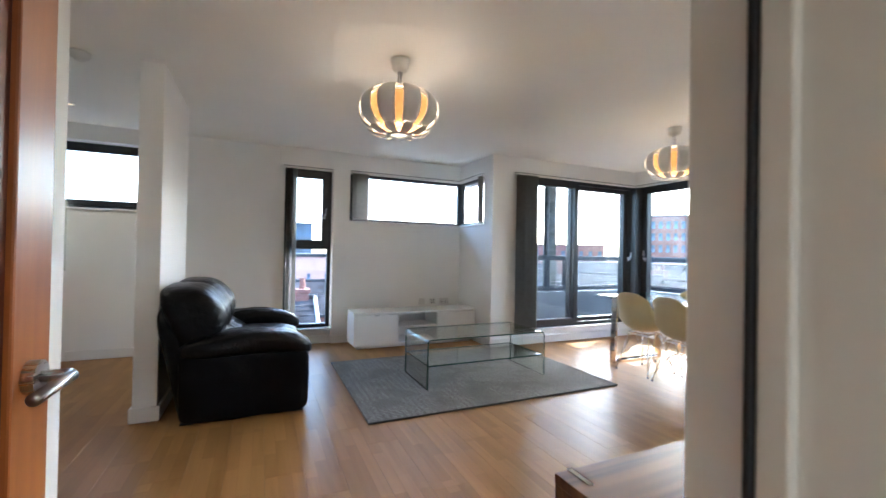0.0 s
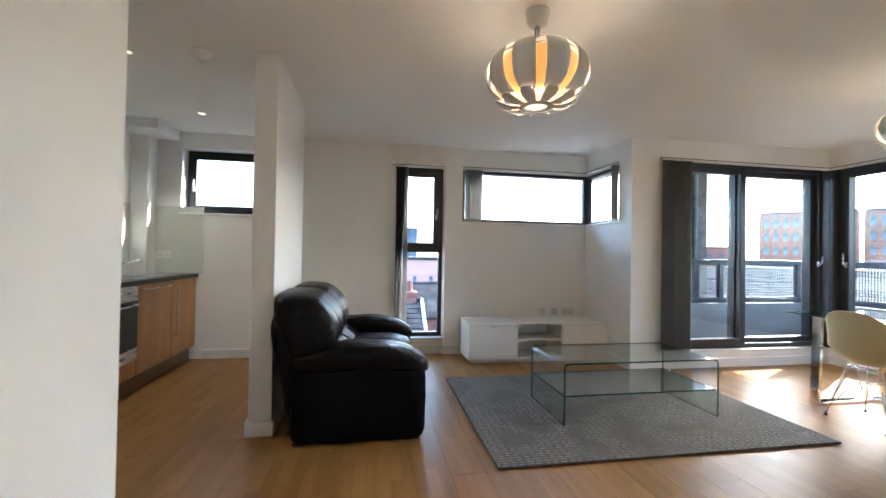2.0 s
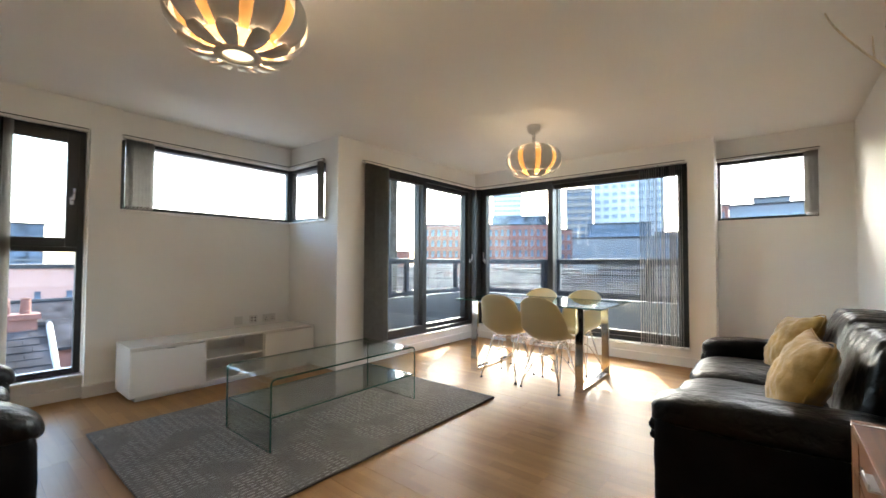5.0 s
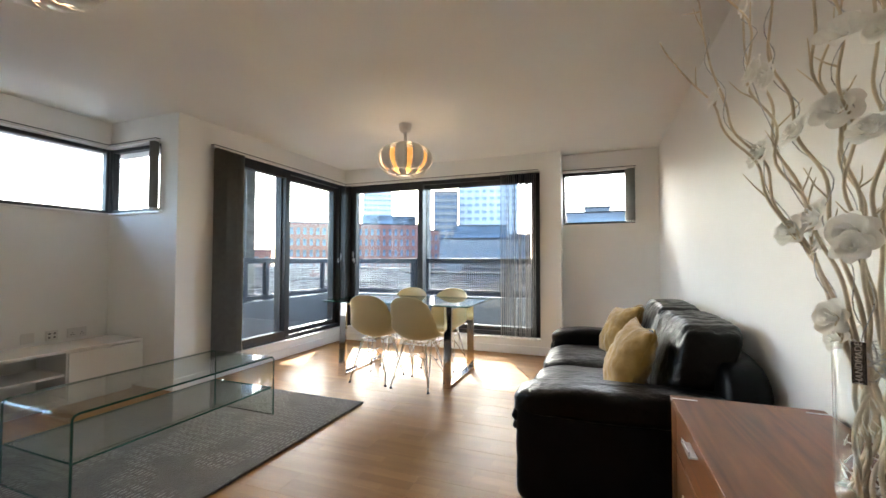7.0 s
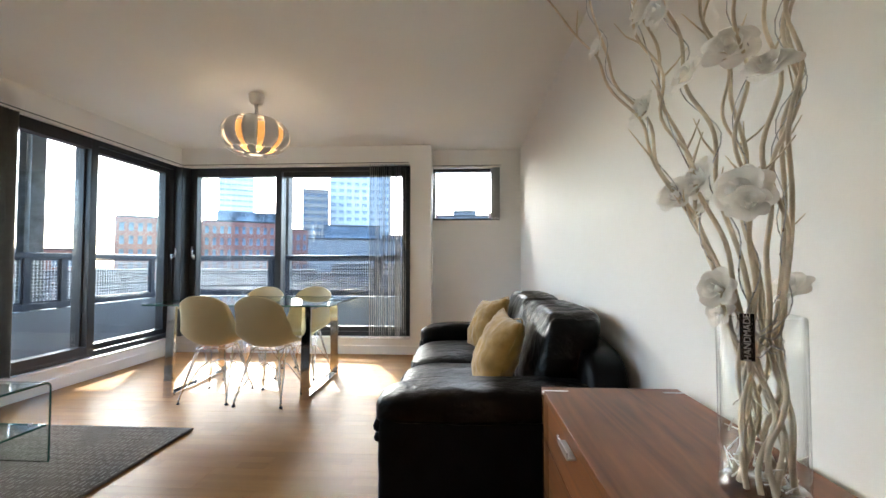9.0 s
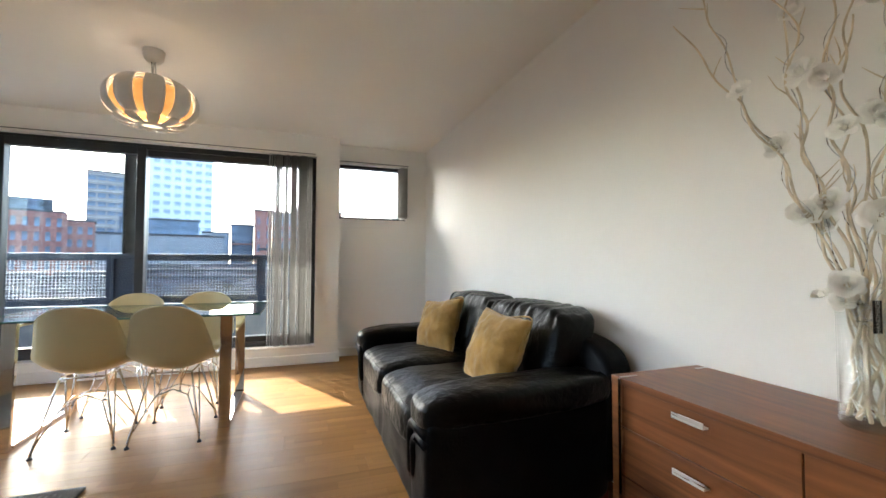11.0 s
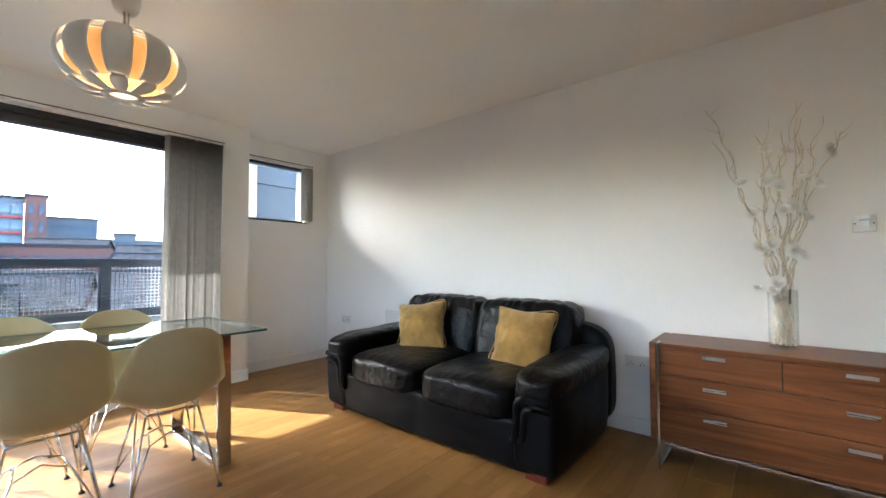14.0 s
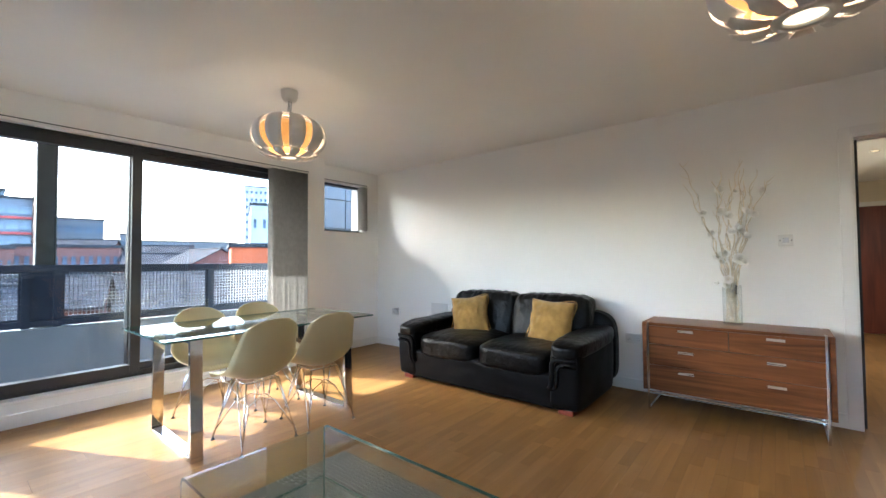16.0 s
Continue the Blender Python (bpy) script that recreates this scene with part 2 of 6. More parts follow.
# ---- building blocks ----
def box(bm, x0, y0, z0, x1, y1, z1, bevel=0.0, seg=2):
    vs = [bm.verts.new((x, y, z)) for x in (x0, x1) for y in (y0, y1) for z in (z0, z1)]
    fs = [bm.faces.new([vs[i] for i in q]) for q in ((0, 1, 3, 2), (4, 6, 7, 5), (0, 4, 5, 1), (2, 3, 7, 6), (0, 2, 6, 4), (1, 5, 7, 3))]
    if bevel:
        es = list({e for f in fs for e in f.edges})
        bmesh.ops.bevel(bm, geom=es, offset=bevel, segments=seg, profile=0.5, affect="EDGES")
    return bm


def B(*boxes, bevel=0.0, seg=2):
    bm = bmesh.new()
    for b in boxes:
        box(bm, *b, bevel=bevel, seg=seg)
    return bm


def tube(bm, pts, r, seg=8, r1=None, cap=True):
    """A round bar along points, tapering from r to r1."""
    pts = [Vector(p) for p in pts]
    n, rings, side = len(pts), [], None
    for i, p in enumerate(pts):
        d = (pts[min(i + 1, n - 1)] - pts[max(i - 1, 0)]).normalized()
        if side is None:
            side = d.orthogonal().normalized()
        side = (side - d * side.dot(d)).normalized()
        up = d.cross(side)
        q = r + ((r1 if r1 is not None else r) - r) * i / max(1, n - 1)
        rings.append([bm.verts.new(p + q * (math.cos(a) * side + math.sin(a) * up)) for a in (2 * math.pi * k / seg for k in range(seg))])
    for a, b in zip(rings, rings[1:]):
        for k in range(seg):
            bm.faces.new((a[k], a[(k + 1) % seg], b[(k + 1) % seg], b[k]))
    if cap:
        bm.faces.new(rings[0][::-1]), bm.faces.new(rings[-1])
    return bm


def revolve(bm, profile, seg=32, cx=0, cy=0):
    """A turned shape from (radius, height) pairs."""
    rings = []
    for r, z in profile:
        rings.append([bm.verts.new((cx + max(r, 1e-4) * math.cos(2 * math.pi * k / seg), cy + max(r, 1e-4) * math.sin(2 * math.pi * k / seg), z)) for k in range(seg)])
    for a, b in zip(rings, rings[1:]):
        for k in range(seg):
            bm.faces.new((a[k], a[(k + 1) % seg], b[(k + 1) % seg], b[k]))
    return bm


def puff(bm, c, size, p=4.0, n=14, wrinkle=0.0, wscale=6.0, shape=None, m=None):
    """A rounded, slightly wrinkled upholstered block with half sizes given."""
    seen = {}

    def vert(i, j, k):
        if (i, j, k) not in seen:
            v = Vector((2 * i / n - 1, 2 * j / n - 1, 2 * k / n - 1))
            u = v / (abs(v.x) ** p + abs(v.y) ** p + abs(v.z) ** p) ** (1 / p)
            w = Vector((u.x * size[0], u.y * size[1], u.z * size[2]))
            if shape:
                w = shape(w, u)
            if wrinkle:
                w += u.normalized() * wrinkle * noise.noise((w + Vector(c)) * wscale + Vector((3, 7, 1)))
                w += u.normalized() * wrinkle * 0.5 * noise.noise((w + Vector(c)) * wscale * 2.7)
            w = w + Vector(c)
            seen[i, j, k] = bm.verts.new(m @ w if m else w)
        return seen[i, j, k]

    for a in range(n):
        for b in range(n):
            for q in (((0, a, b), (0, a, b + 1), (0, a + 1, b + 1), (0, a + 1, b)), ((n, a, b), (n, a + 1, b), (n, a + 1, b + 1), (n, a, b + 1)),
                      ((a, 0, b), (a + 1, 0, b), (a + 1, 0, b + 1), (a, 0, b + 1)), ((a, n, b), (a, n, b + 1), (a + 1, n, b + 1), (a + 1, n, b)),
                      ((a, b, 0), (a, b + 1, 0), (a + 1, b + 1, 0), (a + 1, b, 0)), ((a, b, n), (a + 1, b, n), (a + 1, b + 1, n), (a, b + 1, n))):
                bm.faces.new([vert(*v) for v in q])
    return bm


def part(name, bm, material, parent=None, label="", smooth=False, shadow=True):
    """Links a bmesh as one mesh object under a thing or a part."""
    me = bpy.data.meshes.new(name)
    bm.to_mesh(me)
    bm.free()
    for mm in material if isinstance(material, (list, tuple)) else (material,):
        me.materials.append(mm)
    if smooth:
        me.polygons.foreach_set("use_smooth", [True] * len(me.polygons))
    ob = new(name, me)
    ob.parent = parent
    if label:
        ob["label"] = label
    ob.visible_shadow = shadow
    return ob


def thing(name, x, y, z, label, category, rz=0.0, group=""):
    ob = new(name)
    ob.empty_display_size = 0.1
    ob.matrix_basis = pose(x, y, z, 0, 0, rz)
    return tagged(ob, label, category, group)


def structure(name, bm, material, label, category, smooth=False):
    return tagged(part(name, bm, material, None, "", smooth), label, category, kind="structure")


# ---- the shell of the flat ----
C = 2.46
NY, SY, GN, GE, EX = 5.96, 0.90, 5.03, 5.56, 5.80
WT, WB = 2.205, 1.585

floor = structure("floor", B((-2.4, -4.4, -0.20, 5.9, NY + 0.02, -0.012)), mat("floor_joint", (0.16, 0.085, 0.035), 0.6), "honey-coloured wood laminate floor in long strips", "floor")
structure("ceiling", B((-2.4, 0.75, C, 6.15, 6.26, C + 0.25)), CEIL, "plain matt white painted ceiling", "ceiling")
structure("wall_north", B(
    (-2.4, NY, 0, -1.69, NY + 0.3, C), (-1.69, NY, 0, -0.75, NY + 0.3, WB), (-1.69, NY, 2.29, -0.75, NY + 0.3, C), (-0.75, NY, 0, 0.62, NY + 0.3, C),
    (0.62, NY, 0, 1.19, NY + 0.3, 0.20), (0.62, NY, 2.22, 1.19, NY + 0.3, C), (1.19, NY, 0, 1.42, NY + 0.3, C),
    (1.42, NY, 0, 3.04, NY + 0.3, WB), (1.42, NY, WT, 3.04, NY + 0.3, C)), WALL, "white painted wall with three windows", "wall")
structure("wall_alcove", B((3.04, 5.25, 0, 3.34, NY + 0.3, WB), (3.04, 5.25, WT, 3.34, NY + 0.3, C), (3.04, GN, 0, 3.34, 5.25, C)), WALL, "white painted return wall beside the alcove", "wall")
structure("wall_balcony_north", B((3.34, GN, 0, 3.42, GN + 0.3, C), (3.42, GN, 0, GE, GN + 0.3, 0.19), (3.42, GN, 2.235, GE, GN + 0.3, C)), WALL, "white wall around the sliding balcony door", "wall")
structure("wall_balcony_east", B((GE, 2.22, 0, GE + 0.3, GN + 0.3, 0.19), (GE, 2.22, 2.235, GE + 0.3, GN + 0.3, C)), WALL, "white wall around the balcony window", "wall")
structure("wall_east_pier", B((GE, 1.975, 0, GE + 0.3, 2.22, C)), WALL, "white pier beside the balcony window", "wall")
structure("wall_east", B((EX, 0.75, 0, EX + 0.3, 1.15, C), (EX, 1.15, 0, EX + 0.3, 1.975, 1.59), (EX, 1.15, 2.24, EX + 0.3, 1.975, C)), WALL, "white recessed wall with a small high window", "wall")
structure("wall_south", B((-0.27, 0.75, 0, 0.0, SY, C), (0.0, 0.75, 2.065, 0.88, SY, C), (0.88, 0.75, 0, EX, SY, C)), WALL, "white painted wall with the entrance doorway", "wall")
structure("wall_entry", B((-0.27, SY, 0, -0.15, 2.10, C)), WALL, "white painted wall end beside the open door", "wall")
structure("wall_kitchen_south", B((-2.1, 1.98, 0, -0.27, 2.10, C)), WALL, "plain white wall closing the kitchen", "wall")
structure("wall_kitchen_west", B((-2.4, 1.98, 0, -2.1, NY, C)), WALL, "white painted kitchen wall", "wall")
structure("wall_partition", B((-0.404, 3.925, 0, -0.262, 4.94, C), bevel=0.004), WALL, "white free-standing partition between kitchen and living room", "wall")
structure("wall_pier", B((1.20, NY - 0.05, 0, 1.41, NY - 0.001, C), (0.56, NY - 0.05, 2.225, 1.20, NY - 0.001, C), bevel=0.002), WALL, "white boxed pier and bulkhead round the tall window", "wall")
structure("wall_pipe_boxing", B((-2.099, NY - 0.17, 0.93, -1.93, NY - 0.001, C), (-2.099, NY - 0.45, 2.36, -1.72, NY - 0.001, C - 0.001), bevel=0.003), WALL, "white boxing round the pipes in the kitchen corner", "wall")

# hall behind the doorway
structure("wall_hall", B((-0.42, -4.3, 0, -0.30, 0.75, C), (0.98, -4.3, 0, 1.10, 0.749, C), (-0.42, -4.42, 0, 1.10, -4.3, C)), mat("hall_paint", (0.74, 0.66, 0.52), 0.6, var=0.015, scale=2), "cream painted hall walls", "wall")
structure("hall_ceiling", B((-0.42, -4.42, 2.40, 1.10, 0.749, 2.6)), CEIL, "white hall ceiling", "ceiling")


def skirting(*runs):
    """Skirting boards: each run a box with a rounded top."""
    bm = bmesh.new()
    for r in runs:
        box(bm, *r, bevel=0.004)
    return structure("baseboard", bm, TRIM, "white gloss skirting board", "skirting")


H_, D_ = 0.10, 0.016
skirting((-1.44, NY - D_, 0, 1.20, NY, H_), (1.188, NY - 0.05 - D_, 0, 1.425, NY - 0.05, H_), (1.425, NY - D_, 0, 3.04, NY, H_))
skirting((3.04 - D_, GN - D_, 0, 3.04, NY - D_, H_), (3.04, GN - D_, 0, GE - D_, GN, H_), (GE - D_, 1.975, 0, GE, GN, H_), (GE - D_, 1.975 - D_, 0, EX - D_, 1.975, H_))
skirting((EX - D_, SY, 0, EX, 1.975 - D_, H_), (0.92, SY, 0, EX - D_, SY + D_, H_))
skirting((-0.404 - D_, 3.925 - D_, 0, -0.262 + D_, 3.925, H_), (-0.262, 3.925, 0, -0.262 + D_, 4.94, H_), (-0.404 - D_, 3.925, 0, -0.404, 4.94, H_), (-0.404 - D_, 4.94, 0, -0.262 + D_, 4.94 + D_, H_))
skirting((-0.15, SY + 0.02, 0, -0.15 + D_, 2.10 + D_, H_), (-0.27, 2.10, 0, -0.15, 2.10 + D_, H_))
skirting((-0.30, -4.3, 0, -0.30 + D_, 0.74, H_), (0.98 - D_, -4.3, 0, 0.98, 0.74, H_))


def reveal(name, boxes, label):
    return structure(name, B(*boxes, bevel=0.003), TRIM, label, "trim")


reveal("trim_door_frame", [(0.0, 0.735, 0, 0.04, 0.915, 2.025), (0.84, 0.735, 0, 0.88, 0.915, 2.025), (0.0, 0.735, 2.025, 0.88, 0.915, 2.065),
                           (0.824, 0.80, 0, 0.84, 0.83, 2.025), (0.04, 0.80, 2.01, 0.824, 0.83, 2.025)], "white painted door lining with stop")
reveal("trim_door_architrave", [(0.855, SY, 0, 0.92, SY + 0.018, 2.10), (-0.04, SY, 0, 0.022, SY + 0.018, 2.10), (0.022, SY, 2.045, 0.855, SY + 0.018, 2.10),
                                (0.855, 0.732, 0, 0.92, 0.75, 2.10), (-0.04, 0.732, 0, 0.022, 0.75, 2.10), (0.022, 0.732, 2.045, 0.855, 0.75, 2.10)], "white moulded door architrave")
structure("trim_door_seal", B((0.817, 0.831, 0, 0.838, 0.837, 2.02)), FRAME, "dark rubber seal along the door stop", "trim")
reveal("trim_sill_wide", [(1.41, NY - 0.025, WB - 0.022, 3.02, NY + 0.02, WB), (3.015, 5.22, WB - 0.022, 3.06, NY + 0.02, WB)], "white window board under the high corner window")
reveal("trim_sill_tall", [(0.55, NY - 0.06, 0.175, 1.195, NY + 0.10, 0.20)], "white window board under the tall window")
reveal("trim_sill_kitchen", [(-1.71, NY - 0.02, WB - 0.02, -0.74, NY + 0.16, WB)], "white window board under the kitchen window")
reveal("trim_sill_balcony", [(3.37, GN - 0.02, 0.17, GE - 0.001, GN + 0.08, 0.195), (GE - 0.02, 2.21, 0.17, GE + 0.083, GN - 0.02, 0.195)], "white sill board under the balcony glazing")


# ---- windows ----
def bars(rect, w, d, axis, at):
    """Boxes of a frame round rect = (a0, z0, a1, z1) in the plane axis = at, w wide and d deep."""
    a0, z0, a1, z1 = rect
    out = []
    for p0, q0, p1, q1 in ((a0, z0, a0 + w, z1), (a1 - w, z0, a1, z1), (a0 + w, z0, a1 - w, z0 + w), (a0 + w, z1 - w, a1 - w, z1)):
        out.append((p0, at, q0, p1, at + d, q1) if axis == "y" else (at, p0, q0, at + d, p1, q1))
    return out


def pane_box(rect, axis, at):
    a0, z0, a1, z1 = rect
    return (a0, at, z0, a1, at + 0.008, z1) if axis == "y" else (at, a0, z0, at + 0.008, a1, z1)


def window(n, label, outer, lights, axis, at, w=0.05, d=0.06):
    """A dark metal window; lights are (rect, sash width, sash step)."""
    win = tagged(new(f"window_{n}"), label, "window", kind="structure")
    part("window_frame", B(*bars(outer, w, d, axis, at), bevel=0.003), FRAME, win)
    for rect, sw, step in lights:
        a0, z0, a1, z1 = rect
        if sw:
            part("sash", B(*bars(rect, sw, d * 0.8, axis, at - step), bevel=0.004), FRAME, win)
        part("pane", B(pane_box((a0 + sw * 0.8, z0 + sw * 0.8, a1 - sw * 0.8, z1 - sw * 0.8), axis, at + d * 0.4)), PANE, win, "clear glass", shadow=False)
    return win


def lever(parent, x, y, z, axis, sgn=-1):
    """A small upright window handle that stands off the sash."""
    bm = bmesh.new()
    if axis == "y":
        box(bm, x - 0.012, y - 0.012, z - 0.03, x + 0.012, y, z + 0.03, bevel=0.003)
        tube(bm, [(x, y, z), (x, y - 0.04, z), (x + 0.004, y - 0.045, z + 0.01), (x + 0.01, y - 0.045, z + 0.10)], 0.008)
    else:
        box(bm, x - 0.012, y - 0.012, z - 0.03, x, y + 0.012, z + 0.03, bevel=0.003)
        tube(bm, [(x, y, z), (x - 0.04, y, z), (x - 0.045, y, z + 0.01), (x - 0.045, y, z + 0.13)], 0.009)
    part("handle", bm, STEEL, parent, "satin metal handle", smooth=True)


w1 = window(1, "small dark-framed kitchen window in a deep white reveal", (-1.69, WB, -0.75, 2.29), [((-1.65, WB + 0.04, -0.79, 2.25), 0.055, 0.02)], "y", NY + 0.15, 0.05)
lever(w1, -1.615, NY + 0.13, 1.86, "y")
w2 = window(2, "tall narrow dark-framed window with an opening upper light", (0.62, 0.20, 1.19, 2.22), [((0.665, 1.24, 1.145, 2.175), 0.075, 0.03), ((0.665, 0.245, 1.145, 1.20), 0.0, 0)], "y", NY + 0.05, 0.045)
part("transom", B((0.665, NY + 0.045, 1.20, 1.145, NY + 0.115, 1.24), bevel=0.003), FRAME, w2)
lever(w2, 1.105, NY + 0.02, 1.62, "y")
w3 = window(3, "wide high dark-framed corner window, long light", (1.42, WB, 3.04, WT), [((1.45, WB + 0.03, 3.01, WT - 0.03), 0.0, 0)], "y", NY + 0.012, 0.032)
w4 = window(4, "high dark-framed corner window, short return light", (5.25, WB, 5.97, WT), [((5.28, WB + 0.03, 5.95, WT - 0.03), 0.0, 0)], "x", 3.052, 0.032)
part("corner_post", B((3.035, NY - 0.005, WB, 3.10, NY + 0.06, WT), bevel=0.004), FRAME, w3)
w5 = window(5, "dark-framed sliding balcony door of two glass leaves", (3.42, 0.195, GE - 0.04, 2.235), [((3.45, 0.225, 4.47, 2.205), 0.075, 0.01), ((4.38, 0.225, 5.48, 2.205), 0.075, -0.045)], "y", GN + 0.03, 0.05, 0.12)
w6 = window(6, "dark-framed balcony window of two large glass leaves", (2.22, 0.195, GN - 0.04, 2.235), [((2.26, 0.225, 3.895, 2.205), 0.075, -0.045), ((3.81, 0.225, 4.95, 2.205), 0.075, 0.01)], "x", GE + 0.085, 0.05, 0.12)
part("corner_post", B((GE - 0.06, GN - 0.06, 0.19, GE + 0.09, GN + 0.09, 2.235), bevel=0.006), FRAME, w5)
lever(w5, 5.44, GN + 0.02, 1.14, "y")
lever(w6, GE + 0.075, 4.90, 1.14, "x")
w7 = window(7, "small high dark-framed window beside the pier", (1.15, 1.59, 1.975, 2.24), [((1.18, 1.62, 1.945, 2.21), 0.0, 0)], "x", EX + 0.06, 0.03)


# ---- vertical blinds ----
def blind(label, axis, at, a0, a1, z0, z1, n, track, turn=68):
    """Drawn-back vertical slats hanging from a head rail; a0 to a1 along the wall."""
    th = tagged(new("vertical_blind"), label, "blind", group="vertical blinds")
    b0, b1 = track
    rail = (b0, at - 0.02, z1, b1, at + 0.02, z1 + 0.022) if axis == "y" else (at - 0.02, b0, z1, at + 0.02, b1, z1 + 0.022)
    part("head_rail", B(rail, bevel=0.003), PLASTIC, th, "pale head rail")
    # A thin dark strip paints the shadow gap over the head rail.
    slot = (b0, at - 0.021, z1 + 0.0225, b1, at + 0.021, z1 + 0.029) if axis == "y" else (at - 0.021, b0, z1 + 0.0225, at + 0.021, b1, z1 + 0.029)
    part("gap_shade_strip", B(slot), FRAME, th, "dark strip standing for the shadow gap above the rail")
    rnd = random.Random(n * 7 + int(a0 * 100))
    for i in range(n):
        a = a0 + (a1 - a0) * (i + 0.5) / n
        ang = radians(turn + rnd.uniform(-7, 7))
        bm = bmesh.new()
        half, cols = 0.0445, 4
        rows = [z0 + rnd.uniform(0, 0.008), z1]
        grid = []
        for z in rows:
            for s in (0.0006, -0.0006):
                line = []
                for k in range(cols + 1):
                    u = (2 * k / cols - 1)
                    p, q = u * half, 0.006 * (1 - u * u) + s
                    along, out = p * math.cos(ang) - q * math.sin(ang), p * math.sin(ang) + q * math.cos(ang)
                    line.append(bm.verts.new((a + along, at + out, z) if axis == "y" else (at + out, a + along, z)))
                grid.append(line)
        for f, g in ((0, 2), (3, 1)):
            for k in range(cols):
                bm.faces.new((grid[f][k], grid[f][k + 1], grid[g][k + 1], grid[g][k]))
        part("slat", bm, BLIND, th, smooth=True)
    bm = bmesh.new()
    for i in range(n):
        a = a0 + (a1 - a0) * (i + 0.5) / n
        box(bm, *((a - 0.004, at - 0.028, z0 - 0.012, a + 0.004, at + 0.028, z0 + 0.012) if axis == "y" else (at - 0.028, a - 0.004, z0 - 0.012, at + 0.028, a + 0.004, z0 + 0.012)))
    part("bottom_weights", bm, PLASTIC, th, "small white bottom weights")
    return th


blind("grey vertical blind drawn back beside the sliding door", "y", GN - 0.05, 3.37, 3.70, 0.215, 2.215, 17, (3.34, GE - 0.07))
blind("grey vertical blind drawn back, sunlit in its lower part", "x", GE - 0.05, 2.26, 2.475, 0.20, 2.215, 10, (2.235, GN - 0.07), turn=76)
blind("grey vertical blind drawn back, sunlit in its lower part", "x", GE - 0.05, 2.485, 2.70, 0.20, 2.215, 9, (2.235, 2.236), turn=76)
blind("grey vertical blind drawn back in the tall window", "y", NY - 0.03, 0.64, 0.76, 0.23, 2.20, 6, (0.60, 1.19), turn=75)
blind("grey vertical blind drawn back in the high window", "y", NY - 0.028, 1.45, 1.66, WB + 0.02, WT + 0.005, 8, (1.42, 3.03), turn=58)
blind("grey vertical blind drawn back in the short corner light", "x", 3.012, 5.26, 5.33, WB + 0.02, WT + 0.005, 3, (5.25, 5.94), turn=70)
blind("grey vertical blind drawn back in the small high window", "x", EX - 0.03, 1.16, 1.25, 1.61, 2.23, 5, (1.14, 1.97), turn=70)


def spline(ps, n):
    out = []
    for i in range(n + 1):
        f = i / n * (len(ps) - 1)
        k = min(int(f), len(ps) - 2)
        u = f - k
        p0, p1, p2, p3 = ps[max(k - 1, 0)], ps[k], ps[k + 1], ps[min(k + 2, len(ps) - 1)]
        out.append(tuple(0.5 * (2 * b + (c - a) * u + (2 * a - 5 * b + 4 * c - d) * u * u + (3 * b - a - 3 * c + d) * u ** 3) for a, b, c, d in zip(p0, p1, p2, p3)))
    return out


# ---- living room: seating ----
def fold(v, a, f, seed, stretch):
    """Soft sharp-crested folds: the height of a ridged noise, stretched along one way."""
    q = Vector((v.x * stretch[0], v.y * stretch[1], v.z * stretch[2])) * f + Vector((seed, 2.3 * seed, 0.7))
    return a * (1 - 2.4 * abs(noise.noise(q))) + 0.5 * a * noise.noise(q * 2.3)


def on_block(v, c, size, p, shape):
    """The point of a puff() in the direction v."""
    v = Vector(v)
    u = v / (abs(v.x) ** p + abs(v.y) ** p + abs(v.z) ** p) ** (1 / p)
    return shape(Vector((u.x * size[0], u.y * size[1], u.z * size[2])), u) + Vector(c)


